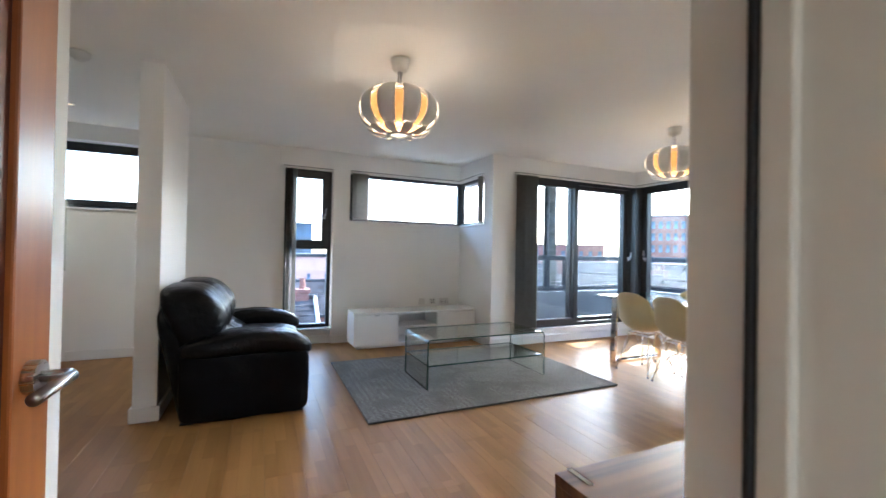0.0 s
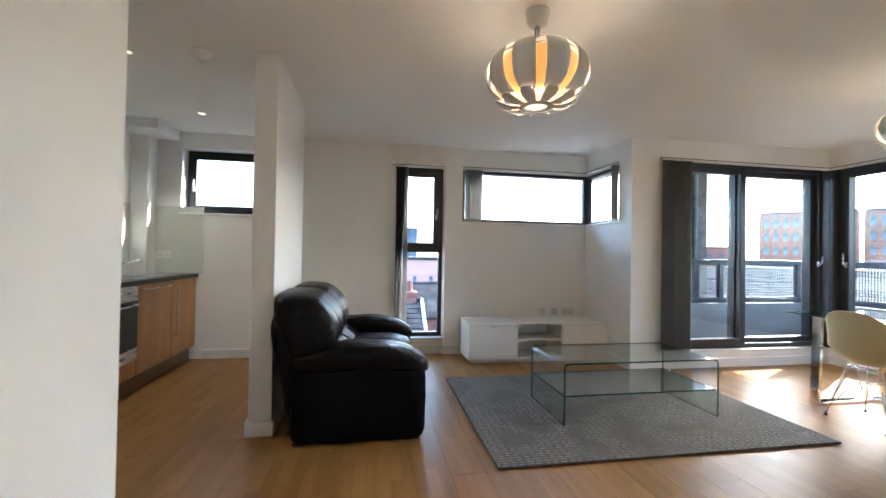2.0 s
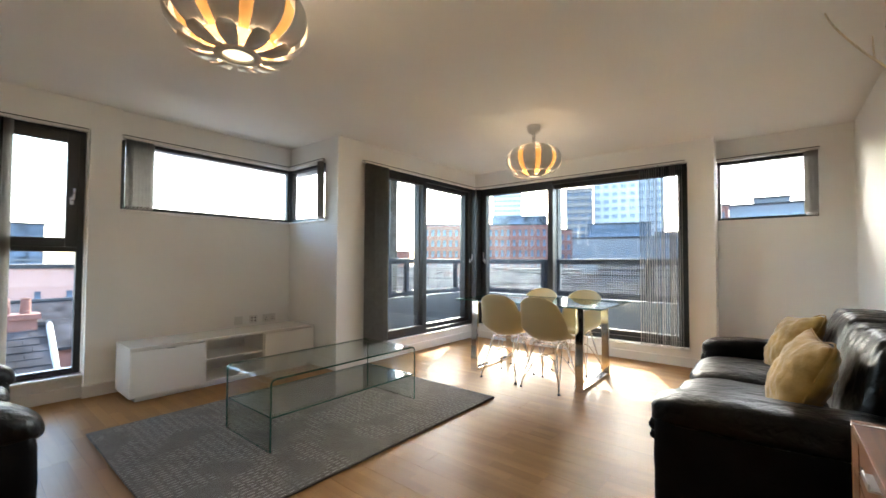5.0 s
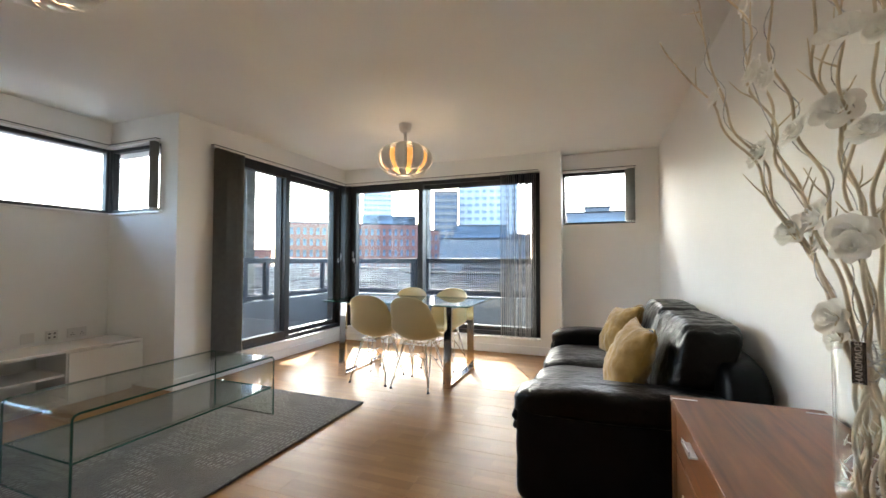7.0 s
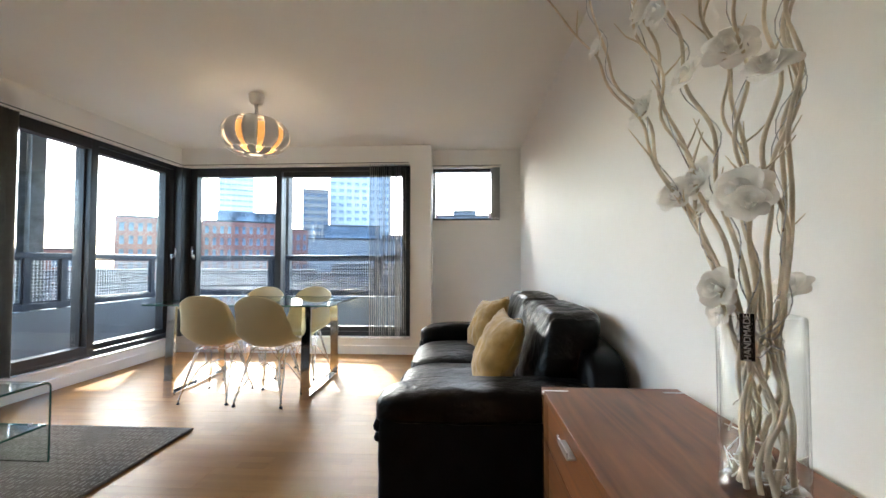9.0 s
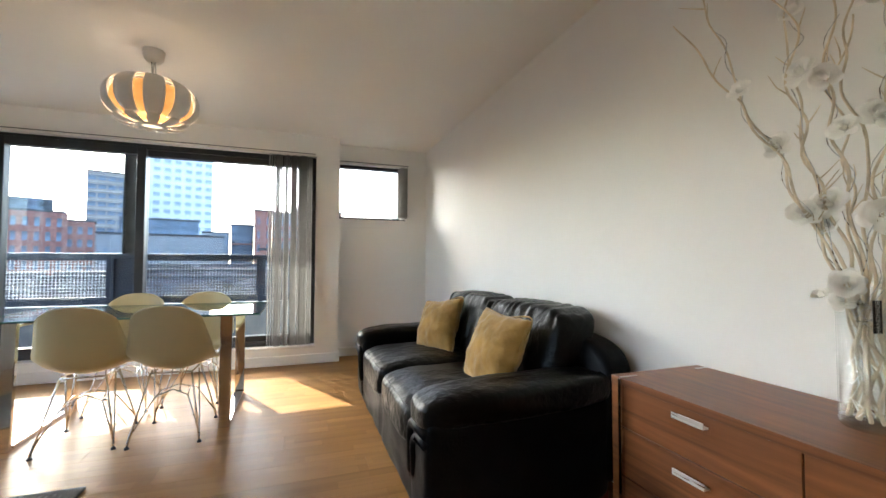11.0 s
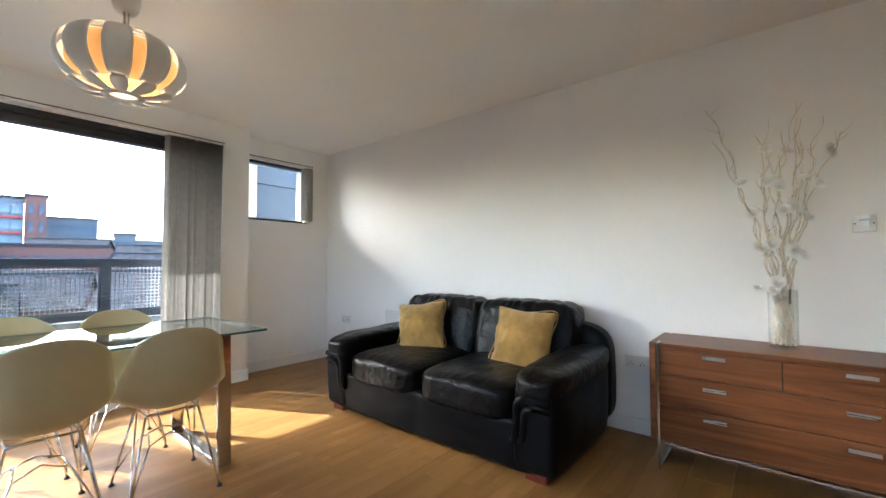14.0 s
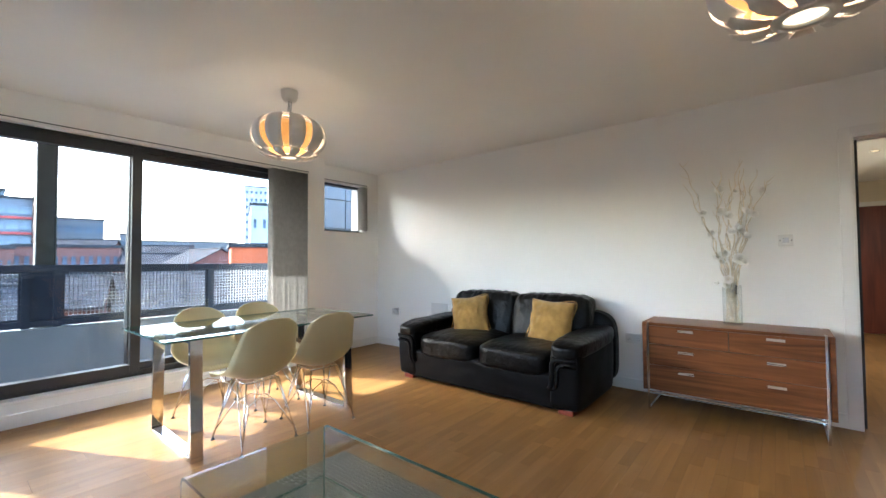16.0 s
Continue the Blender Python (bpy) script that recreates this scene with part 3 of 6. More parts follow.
def sofa_black(x, y, label):
    """Two-seat sofa with scroll arms on red feet; its front faces +y."""
    s = thing("leather_sofa", x, y, 0, label, "sofa")
    W, AW = 0.965, 0.265

    def slant(w, u):
        return Vector((w.x * (1 - 0.05 * max(0.0, u.z) ** 2), w.y - 0.05 * (w.z + 0.3), w.z))
    part("back_frame", puff(bmesh.new(), (-0.01, -0.425, 0.385), (W - 0.010, 0.095, 0.345), 7, 20, 0.004, 5, slant), LEATHER2, s, smooth=True)

    def skirt(w, u):
        return Vector((w.x, w.y + (u.y > 0.5) * (0.006 * noise.noise(Vector((w.x * 5, 0, w.z * 12))) - 0.010 * math.exp(-(w.x / 0.012) ** 2)), w.z))
    part("base_front", puff(bmesh.new(), (0, 0.028, 0.162), (W - 0.06, 0.42, 0.138), 14, 44, 0.004, 5, skirt), LEATHER2, s, smooth=True)
    for sx in (-1, 1):
        cx = sx * (W - AW / 2)

        def post(w, u, sx=sx):
            return Vector((w.x - sx * 0.012 * max(0.0, -u.z), w.y, w.z))
        arm = part("arm", puff(bmesh.new(), (cx, 0.03, 0.262), (AW / 2 - 0.010, 0.430, 0.232), 11, 18, 0.004, 6, post), LEATHER2, s, smooth=True)

        def droop(w, u, sx=sx):
            f = max(0.0, w.y) / 0.45
            lump = fold(w, 0.0045, 9, 4 + sx, (1.0, 0.35, 1.0)) + 0.008 * math.exp(-((w.y - 0.30) / 0.02) ** 2) * -0.4
            return Vector((w.x + sx * 0.004, w.y, w.z - 0.030 * f ** 3 + 0.022 * max(0.0, -w.y / 0.45) + (u.z > 0) * lump))
        part("arm_pad", puff(bmesh.new(), (cx, 0.018, 0.505), (AW / 2 + 0.006, 0.458, 0.068), 4.4, 40, 0.004, 8, droop), LEATHER, arm, "wrinkled leather arm pad", smooth=True)
        for q, r in ((0.0, 0.021), (0.040, 0.017)):
            o_, i_, zt = cx + sx * (AW / 2 - 0.030), cx - sx * (AW / 2 - 0.040 - q), 0.425 - q * 1.1
            pts = [(o_, 0.455, zt), (cx, 0.462, zt)] + [(i_ + sx * 0.06 * (1 - math.sin(t_)), 0.462, zt - 0.06 + 0.06 * math.cos(t_)) for t_ in (0.0, 0.4, 0.8, 1.2, 1.57)] + [(i_, 0.460, 0.28), (i_ - sx * 0.010, 0.456, 0.215), (i_ - sx * 0.030, 0.448, 0.185)]
            part("piping", tube(bmesh.new(), pts, r, 10), LEATHER2, arm, "rolled leather piping", smooth=True)
        sc = sx * 0.352
        seat_c, seat_h = (sc, 0.035, 0.352), (0.349, 0.437, 0.108)

        def seat(w, u, sx=sx):
            f, top = max(0.0, u.y), max(0.0, u.z)
            v = Vector((w.x, w.y, w.z + 0.024 * (1 - u.x * u.x) * top - 0.030 * f ** 5 * top))
            front = f ** 6
            v.y += front * fold(w, 0.0028, 14, 3 * sx, (1.6, 0.4, 0.8))
            v.z += top * (fold(w, 0.0035, 7, 8 + sx, (1.0, 0.6, 1.0)) + 0.004 * math.sin(60 * w.x + 5 * noise.noise(w * 9)) * f ** 8)
            return v
        cushion = part("seat_cushion", puff(bmesh.new(), seat_c, seat_h, 6.0, 54, 0.002, 13, seat), LEATHER, s, "wrinkled leather seat cushion", smooth=True)
        seam = [on_block((k / 12, 1.0, 0.82), seat_c, seat_h, 6.0, seat) for k in range(-11, 12)]
        part("seam", tube(bmesh.new(), seam, 0.0032, 6), LEATHER2, cushion, "stitched seam along the front edge", smooth=True)

        def lean(w, u, sx=sx):
            face, top = (u.y > 0) * 1.0, max(0.0, u.z)
            v = Vector((w.x * (1 - 0.03 * top - 0.09 * max(0.0, -u.z)), w.y + 0.035 * (1 - u.x ** 2) * (1 - u.z ** 2) * face, w.z - 0.012 * top * abs(u.x) ** 3))
            puck = math.exp(-((w.z - 0.235) / 0.07) ** 2)
            v.y += face * (fold(w, 0.0060, 6.5, 5 * sx + 11, (1.2, 1.0, 0.55)) * (1 - puck) + puck * 0.006 * math.sin(70 * w.x + 6 * noise.noise(w * 7)))
            v.z += top * 0.004 * math.sin(58 * w.x + 5 * noise.noise(w * 8))
            v.y -= 0.24 * (v.z + 0.2)
            return v
        part("back_cushion", puff(bmesh.new(), (sc * 1.085 - 0.01, -0.275, 0.605), (0.394, 0.120, 0.250), 8, 54, 0.003, 12, lean), LEATHER, s, "wrinkled leather back cushion", smooth=True)
    for fx in (-0.83, 0.83):
        for fy in (-0.38, 0.38):
            part("foot", B((fx - 0.06, fy - 0.05, 0, fx + 0.06, fy + 0.05, 0.045), bevel=0.006), REDWOOD, s, "red-stained wooden foot")
    return s


sofa_black(3.375, 1.465, "black leather two-seat sofa with two mustard cushions on it")


def sofa_round(x, y, label):
    """Deep two-seat sofa with fat round arms; local front is +x, origin at the back near corner."""
    s = thing("leather_sofa", x, y, 0, label, "sofa")
    L = 1.36
    part("base", puff(bmesh.new(), (0.49, L / 2, 0.20), (0.40, L / 2 - 0.03, 0.195), 12, 14, 0.006, 5), LEATHER2, s, smooth=True)

    def tilt(w, u):
        return Vector((w.x - 0.24 * (w.z + 0.25) ** 1.2 if w.z > -0.25 else w.x, w.y * (1 - 0.05 * max(0.0, u.z)), w.z))
    part("back_frame", puff(bmesh.new(), (0.125, L / 2 - 0.005, 0.395), (0.085, L / 2 - 0.06, 0.385), 5, 18, 0.004, 5, tilt), LEATHER2, s, smooth=True)
    for ay, sy in ((0.14, -1), (L - 0.14, 1)):
        arm = part("arm", puff(bmesh.new(), (0.50, ay, 0.245), (0.415, 0.122, 0.240), 9, 18, 0.005, 6), LEATHER2, s, smooth=True)

        def arch(w, u, sy=sy):
            lump = fold(w, 0.007, 8, 6 + sy, (0.6, 1.0, 1.0)) * max(0.0, u.z)
            return Vector((w.x, w.y + sy * 0.010, w.z + 0.028 * (1 - u.x ** 2) - 0.045 * max(0, u.x) ** 3 - 0.02 * max(0, -u.x) + lump))
        part("arm_pad", puff(bmesh.new(), (0.505, ay, 0.500), (0.435, 0.155, 0.086), 2.9, 40, 0.004, 8, arch), LEATHER, arm, "fat wrinkled arm pad", smooth=True)
    for k in (0, 1):
        cy = 0.28 + 0.20 + k * 0.40

        def sit(w, u, k=k):
            return Vector((w.x, w.y, w.z + max(0.0, u.z) * (fold(w, 0.006, 8, 3 + k, (0.6, 1.2, 1)) + 0.015 * (1 - u.y ** 2))))
        part("seat_cushion", puff(bmesh.new(), (0.53, cy, 0.40), (0.365, 0.202, 0.09), 3.6, 32, 0.004, 9, sit), LEATHER, s, "soft leather seat cushion", smooth=True)

        def roll(w, u, k=k):
            v, f = Vector(w), max(0.0, u.x) ** 0.5
            waist = math.exp(-((v.z + 0.075) / 0.045) ** 2)
            v.x += f * (0.050 * math.exp(-((v.z - 0.10) / 0.13) ** 2) + 0.075 * math.exp(-((v.z + 0.18) / 0.08) ** 2) - 0.030 * waist)
            v.x -= f * 0.045 * waist * math.exp(-(w.y / 0.06) ** 2)
            v.x += f * fold(w, 0.010, 5.5, 9 + 2 * k, (1, 1.5, 0.7))
            v.x += f * 0.006 * math.exp(-((v.z + 0.05) / 0.09) ** 2) * math.sin(75 * w.y + 3)
            v.x -= 0.34 * (v.z + 0.25)
            return v
        part("back_cushion", puff(bmesh.new(), (0.250, 0.070 + 0.305 + k * 0.612, 0.650), (0.165, 0.318, 0.278), 4.0, 44, 0.004, 7, roll), LEATHER, s, "tufted leather back cushion", smooth=True)
    for fx in (0.14, 0.84):
        for fy in (0.10, L - 0.10):
            part("foot", B((fx - 0.04, fy - 0.04, 0, fx + 0.04, fy + 0.04, 0.012), bevel=0.003), DARK, s, "dark foot")
    return s


sofa_round(-0.205, 3.70, "black leather loveseat with fat round arms against the partition")


def scatter_cushion(x, y, z, rz, tilt, roll, half, label):
    c = thing("scatter_cushion", x, y, z, label, "cushion", group="mustard cushions")
    m = pose(0, 0, 0, tilt, 0, 0) @ pose(0, 0, 0, 0, roll, 0)

    def shp(w, u):
        e = (1 - abs(u.x) ** 2.2) * (1 - abs(u.z) ** 2.2)
        pinch = 1 - 0.11 * (1 - abs(u.z) ** 3) * abs(u.x) ** 2 
        pz = 1 - 0.11 * (1 - abs(u.x) ** 3) * abs(u.z) ** 2
        return Vector((w.x * pinch, (0.008 + 0.088 * max(0, e) ** 0.6) * (1 if u.y > 0 else -1) * min(1, abs(u.y) * 3), w.z * pz))
    part("cover", puff(bmesh.new(), (0, 0, 0), (half, 0.08, half), 16, 34, 0.011, 13, shp, m), MUSTARD, c, smooth=True)
    h = half * 0.985
    pts = [Vector((h, 0, h)), Vector((0, 0, h * 0.90)), Vector((-h, 0, h)), Vector((-h * 0.90, 0, 0)), Vector((-h, 0, -h)), Vector((0, 0, -h * 0.90)), Vector((h, 0, -h)), Vector((h * 0.90, 0, 0)), Vector((h, 0, h))]
    part("piping", tube(bmesh.new(), [m @ Vector(p) for p in spline(pts, 48)], 0.0038, 6), MUSTARD, c, "corded edge", smooth=True)
    c.rotation_euler[2] = radians(rz)
    return c


scatter_cushion(3.77, 1.42, 0.625, 20, 24, 8, 0.200, "mustard velvet scatter cushion leaning on the black sofa")
scatter_cushion(2.87, 1.42, 0.625, 8, 22, -3, 0.205, "mustard velvet scatter cushion leaning on the black sofa")

# ---- rug ----
RUGM = mat("grey_woven_rug", (0.112, 0.103, 0.090), 0.95, var=0.1, scale=9, spec=0.1, sheen=0.2)


def rug_pattern(m):
    nt = m.node_tree
    b = nt.nodes["Principled BSDF"]
    tc = nt.nodes["Texture Coordinate"]
    br = nt.nodes.new("ShaderNodeTexBrick")
    br.inputs["Scale"].default_value = 1.0
    br.offset, br.squash = 0.2, 1.0
    br.inputs["Brick Width"].default_value, br.inputs["Row Height"].default_value = 0.050, 0.027
    br.inputs["Mortar Size"].default_value, br.inputs["Mortar Smooth"].default_value = 0.0105, 0.3
    br.inputs["Color1"].default_value = br.inputs["Color2"].default_value = (1, 1, 1, 1)
    br.inputs["Mortar"].default_value = (0, 0, 0, 1)
    wob = nt.nodes.new("ShaderNodeTexNoise")
    wob.inputs["Scale"].default_value = 30
    vm = nt.nodes.new("ShaderNodeVectorMath")
    vm.operation = "MULTIPLY_ADD"
    vm.inputs[1].default_value = (0.05, 0.018, 0)
    nt.links.new(tc.outputs["Object"], wob.inputs["Vector"])
    nt.links.new(wob.outputs["Color"], vm.inputs[0])
    nt.links.new(tc.outputs["Object"], vm.inputs[2])
    nt.links.new(vm.outputs[0], br.inputs["Vector"])
    big = nt.nodes.new("ShaderNodeTexNoise")
    big.inputs["Scale"].default_value, big.inputs["Detail"].default_value = 3.4, 1.0
    nt.links.new(tc.outputs["Object"], big.inputs["Vector"])
    ramp = nt.nodes.new("ShaderNodeValToRGB")
    ramp.color_ramp.elements[0].position, ramp.color_ramp.elements[1].position = 0.42, 0.50
    nt.links.new(big.outputs[0], ramp.inputs[0])
    mul = nt.nodes.new("ShaderNodeMath")
    mul.operation = "MULTIPLY"
    nt.links.new(br.outputs["Color"], mul.inputs[0])
    nt.links.new(ramp.outputs[0], mul.inputs[1])
    mix = nt.nodes.new("ShaderNodeMix")
    mix.data_type = "RGBA"
    nt.links.new(mul.outputs[0], mix.inputs[0])
    nt.links.new(nt.nodes["Color Ramp"].outputs[0], mix.inputs[6])
    mix.inputs[7].default_value = (0.26, 0.252, 0.238, 1)
    nt.links.new(mix.outputs[2], b.inputs["Base Color"])
    pile = nt.nodes.new("ShaderNodeTexNoise")
    pile.inputs["Scale"].default_value = 220
    add = nt.nodes.new("ShaderNodeMath")
    nt.links.new(pile.outputs[0], add.inputs[0])
    nt.links.new(mul.outputs[0], add.inputs[1])
    bp = nt.nodes.new("ShaderNodeBump")
    bp.inputs["Strength"].default_value, bp.inputs["Distance"].default_value = 0.7, 0.006
    nt.links.new(tc.outputs["Object"], pile.inputs["Vector"])
    nt.links.new(add.outputs[0], bp.inputs["Height"])
    nt.links.new(bp.outputs[0], b.inputs["Normal"])


rug_pattern(RUGM)
rug = thing("rug", 2.215, 4.135, 0, "grey woven rug with broken pale stripes under the glass table", "rug")
part("woven_sheet", B((-1.155, -0.82, 0.001, 1.155, 0.82, 0.016), bevel=0.006), RUGM, rug)


# ---- coffee table: one bent sheet of glass with a shelf ----
def coffee_table():
    t = thing("coffee_table", 2.29, 4.075, 0.016, "bent clear glass coffee table with a lower shelf, on the rug", "coffee table")
    L, D, H, R, th = 0.615, 0.29, 0.425, 0.035, 0.012
    prof = [(-L, 0.0), (-L, H - R)] + [(-L + R - R * math.cos(a), H - R + R * math.sin(a)) for a in (radians(d) for d in (22, 45, 68, 90))]
    prof += [(-x, z) for x, z in prof[::-1]]
    inner = []
    for i, (x, z) in enumerate(prof):
        a, b = prof[max(0, i - 1)], prof[min(len(prof) - 1, i + 1)]
        d = Vector((b[0] - a[0], b[1] - a[1])).normalized()
        inner.append((x + d.y * th, z - d.x * th))
    bm = bmesh.new()
    vo = [[bm.verts.new((x, y, z)) for x, z in prof] for y in (-D, D)]
    vi = [[bm.verts.new((x, y, z)) for x, z in inner] for y in (-D, D)]
    for i in range(len(prof) - 1):
        bm.faces.new((vo[0][i], vo[0][i + 1], vo[1][i + 1], vo[1][i]))
        bm.faces.new((vi[1][i], vi[1][i + 1], vi[0][i + 1], vi[0][i]))
        for s in (0, 1):
            f = bm.faces.new((vo[s][i], vi[s][i], vi[s][i + 1], vo[s][i + 1]))
            f.material_index = 1
    for k in (0, -1):
        f = bm.faces.new((vo[0][k], vi[0][k], vi[1][k], vo[1][k]))
        f.material_index = 1
    part("bent_sheet", bm, [TOPGLASS, EDGEGLASS], t, shadow=False)
    bm = B((-L + th + 0.002, -D + 0.01, 0.19, L - th - 0.002, D - 0.01, 0.20))
    for f in bm.faces:
        f.material_index = 0 if abs(f.normal.z) > 0.5 or abs(f.calc_center_median().z - 0.195) > 0.004 else 1
    part("shelf", bm, [TOPGLASS, EDGEGLASS], t, "clear glass shelf", shadow=False)
    for sx in (-1, 1):
        for sy in (-1, 1):
            bm = bmesh.new()
            x = sx * (L - th - 0.004)
            tube(bm, [(x, sy * 0.2, 0.195), (x - sx * 0.012, sy * 0.2, 0.195)], 0.009, 12)
            part("shelf_stud", bm, CHROME, t, "small metal stud", smooth=True)
    return t


coffee_table()


# ---- dining table and chairs ----
def dining_table():
    t = thing("dining_table", 4.335, 3.375, 0, "glass-topped dining table on chrome frame legs", "dining table")
    bm = B((-0.425, -0.755, 0.728, 0.425, 0.755, 0.740))
    for f in bm.faces:
        f.material_index = 0 if abs(f.calc_center_median().z - 0.734) > 0.004 else 1
    part("tabletop", bm, [TOPGLASS, EDGEGLASS], t, "clear glass tabletop with green edge", shadow=False)
    for y in (-0.545, 0.565):
        fr = part("frame_foot", B((-0.33, y - 0.035, 0, 0.33, y + 0.035, 0.028), bevel=0.003), CHROME, t, "chrome floor bar")
        for sx in (-1, 1):
            bm = bmesh.new()
            x0, x1, w = sx * 0.365, sx * 0.335, 0.014
            for za, zb, xa, xb in ((0.0, 0.722, x0, x1),):
                vs = [bm.verts.new((x + dx, y + dy, z)) for z, x in ((za, xa), (zb, xb)) for dx, dy in ((-w, -0.035), (w, -0.035), (w, 0.035), (-w, 0.035))]
                bm.faces.new(vs[3::-1]), bm.faces.new(vs[4:])
                for k in range(4):
                    bm.faces.new((vs[k], vs[(k + 1) % 4], vs[4 + (k + 1) % 4], vs[4 + k]))
            bmesh.ops.bevel(bm, geom=bm.edges[:], offset=0.002, segments=1, affect="EDGES")
            part("leg", bm, CHROME, t, "flat chrome leg")
            part("glass_pad", B((sx * 0.335 - 0.03, y - 0.03, 0.722, sx * 0.335 + 0.03, y + 0.03, 0.7275), bevel=0.001), STEEL, t, "metal pad under the glass")
        part("top_bar", B((-0.32, y - 0.03, 0.694, 0.32, y + 0.03, 0.712), bevel=0.002), CHROME, t, "chrome cross bar")
    return t


dining_table()


def shell_chair(x, y, rz, label):
    """Moulded shell chair on a chrome wire base; local front is +x."""
    c = thing("shell_chair", x, y, 0, label, "chair", rz, "chairs round the table")
    # forward, height, half width, edge lift, edge push forward
    prof = spline([(0.225, 0.405, 0.185, 0.005, 0.0), (0.215, 0.432, 0.205, 0.012, 0.0), (0.13, 0.432, 0.225, 0.03, 0.0), (0.02, 0.418, 0.232, 0.055, 0.0), (-0.09, 0.420, 0.235, 0.085, 0.015),
                   (-0.165, 0.468, 0.232, 0.07, 0.05), (-0.205, 0.56, 0.222, 0.03, 0.075), (-0.232, 0.66, 0.205, 0.0, 0.07), (-0.252, 0.755, 0.185, -0.012, 0.05), (-0.262, 0.808, 0.155, -0.03, 0.032), (-0.263, 0.822, 0.10, -0.012, 0.015)], 34)
    bm = bmesh.new()
    rows = []
    for fx, z, hw, lift, push in prof:
        rows.append([bm.verts.new((fx + push * abs(u) ** 2.2, hw * u, z + lift * abs(u) ** 2.2)) for u in (k / 7 - 1 for k in range(15))])
    for a, b in zip(rows, rows[1:]):
        for k in range(14):
            bm.faces.new((a[k], a[k + 1], b[k + 1], b[k]))
    sh = part("shell", bm, SHELLM, c, "cream moulded plastic shell", smooth=True)
    md = sh.modifiers.new("thick", "SOLIDIFY")
    md.thickness, md.offset = 0.006, 0
    base = part("mount_ring", tube(bmesh.new(), [(0.10, -0.11, 0.402), (0.10, 0.11, 0.402), (-0.10, 0.11, 0.400), (-0.10, -0.11, 0.400), (0.10, -0.11, 0.402)], 0.006, 6), CHROME, c, "wire seat mount", smooth=True)
    for sx in (-1, 1):
        for sy in (-1, 1):
            foot = Vector((sx * 0.20 - 0.0, sy * 0.185, 0.012))
            top = Vector((sx * 0.10, sy * 0.11, 0.40))
            part("leg", tube(tube(bmesh.new(), [top, foot], 0.0052, 6), [Vector((sx * 0.02, sy * 0.13, 0.40)), foot + Vector((0, 0, 0.02)), foot], 0.0045, 6), CHROME, c, "chrome wire leg", smooth=True)
            bm = revolve(bmesh.new(), [(0.0, 0.0), (0.013, 0.0), (0.013, 0.006), (0.007, 0.014), (0.0, 0.016)], 10, foot.x, foot.y)
            part("glide", bm, DARK, c, "dark floor glide")
    for sy in (-1, 1):
        part("brace", tube(bmesh.new(), [(0.185, sy * 0.173, 0.07), (0.09, sy * 0.09, 0.25), (0.0, sy * 0.075, 0.275), (-0.09, sy * 0.09, 0.25), (-0.185, sy * 0.173, 0.07)], 0.0042, 6), CHROME, c, "crossing wire brace", smooth=True)
    for sx in (-1, 1):
        part("brace", tube(bmesh.new(), [(sx * 0.185, 0.173, 0.07), (sx * 0.085, 0.09, 0.25), (sx * 0.06, 0, 0.285), (sx * 0.085, -0.09, 0.25), (sx * 0.185, -0.173, 0.07)], 0.0042, 6), CHROME, c, "crossing wire brace", smooth=True)
    return c


ch = shell_chair(4.02, 3.565, 2, "cream plastic shell chair on chrome wire legs at the table")
copy_thing(ch, pose(3.985, 3.105, 0, 0, 0, -3))
copy_thing(ch, pose(4.66, 3.60, 0, 0, 0, 182))
copy_thing(ch, pose(4.70, 3.13, 0, 0, 0, 177))


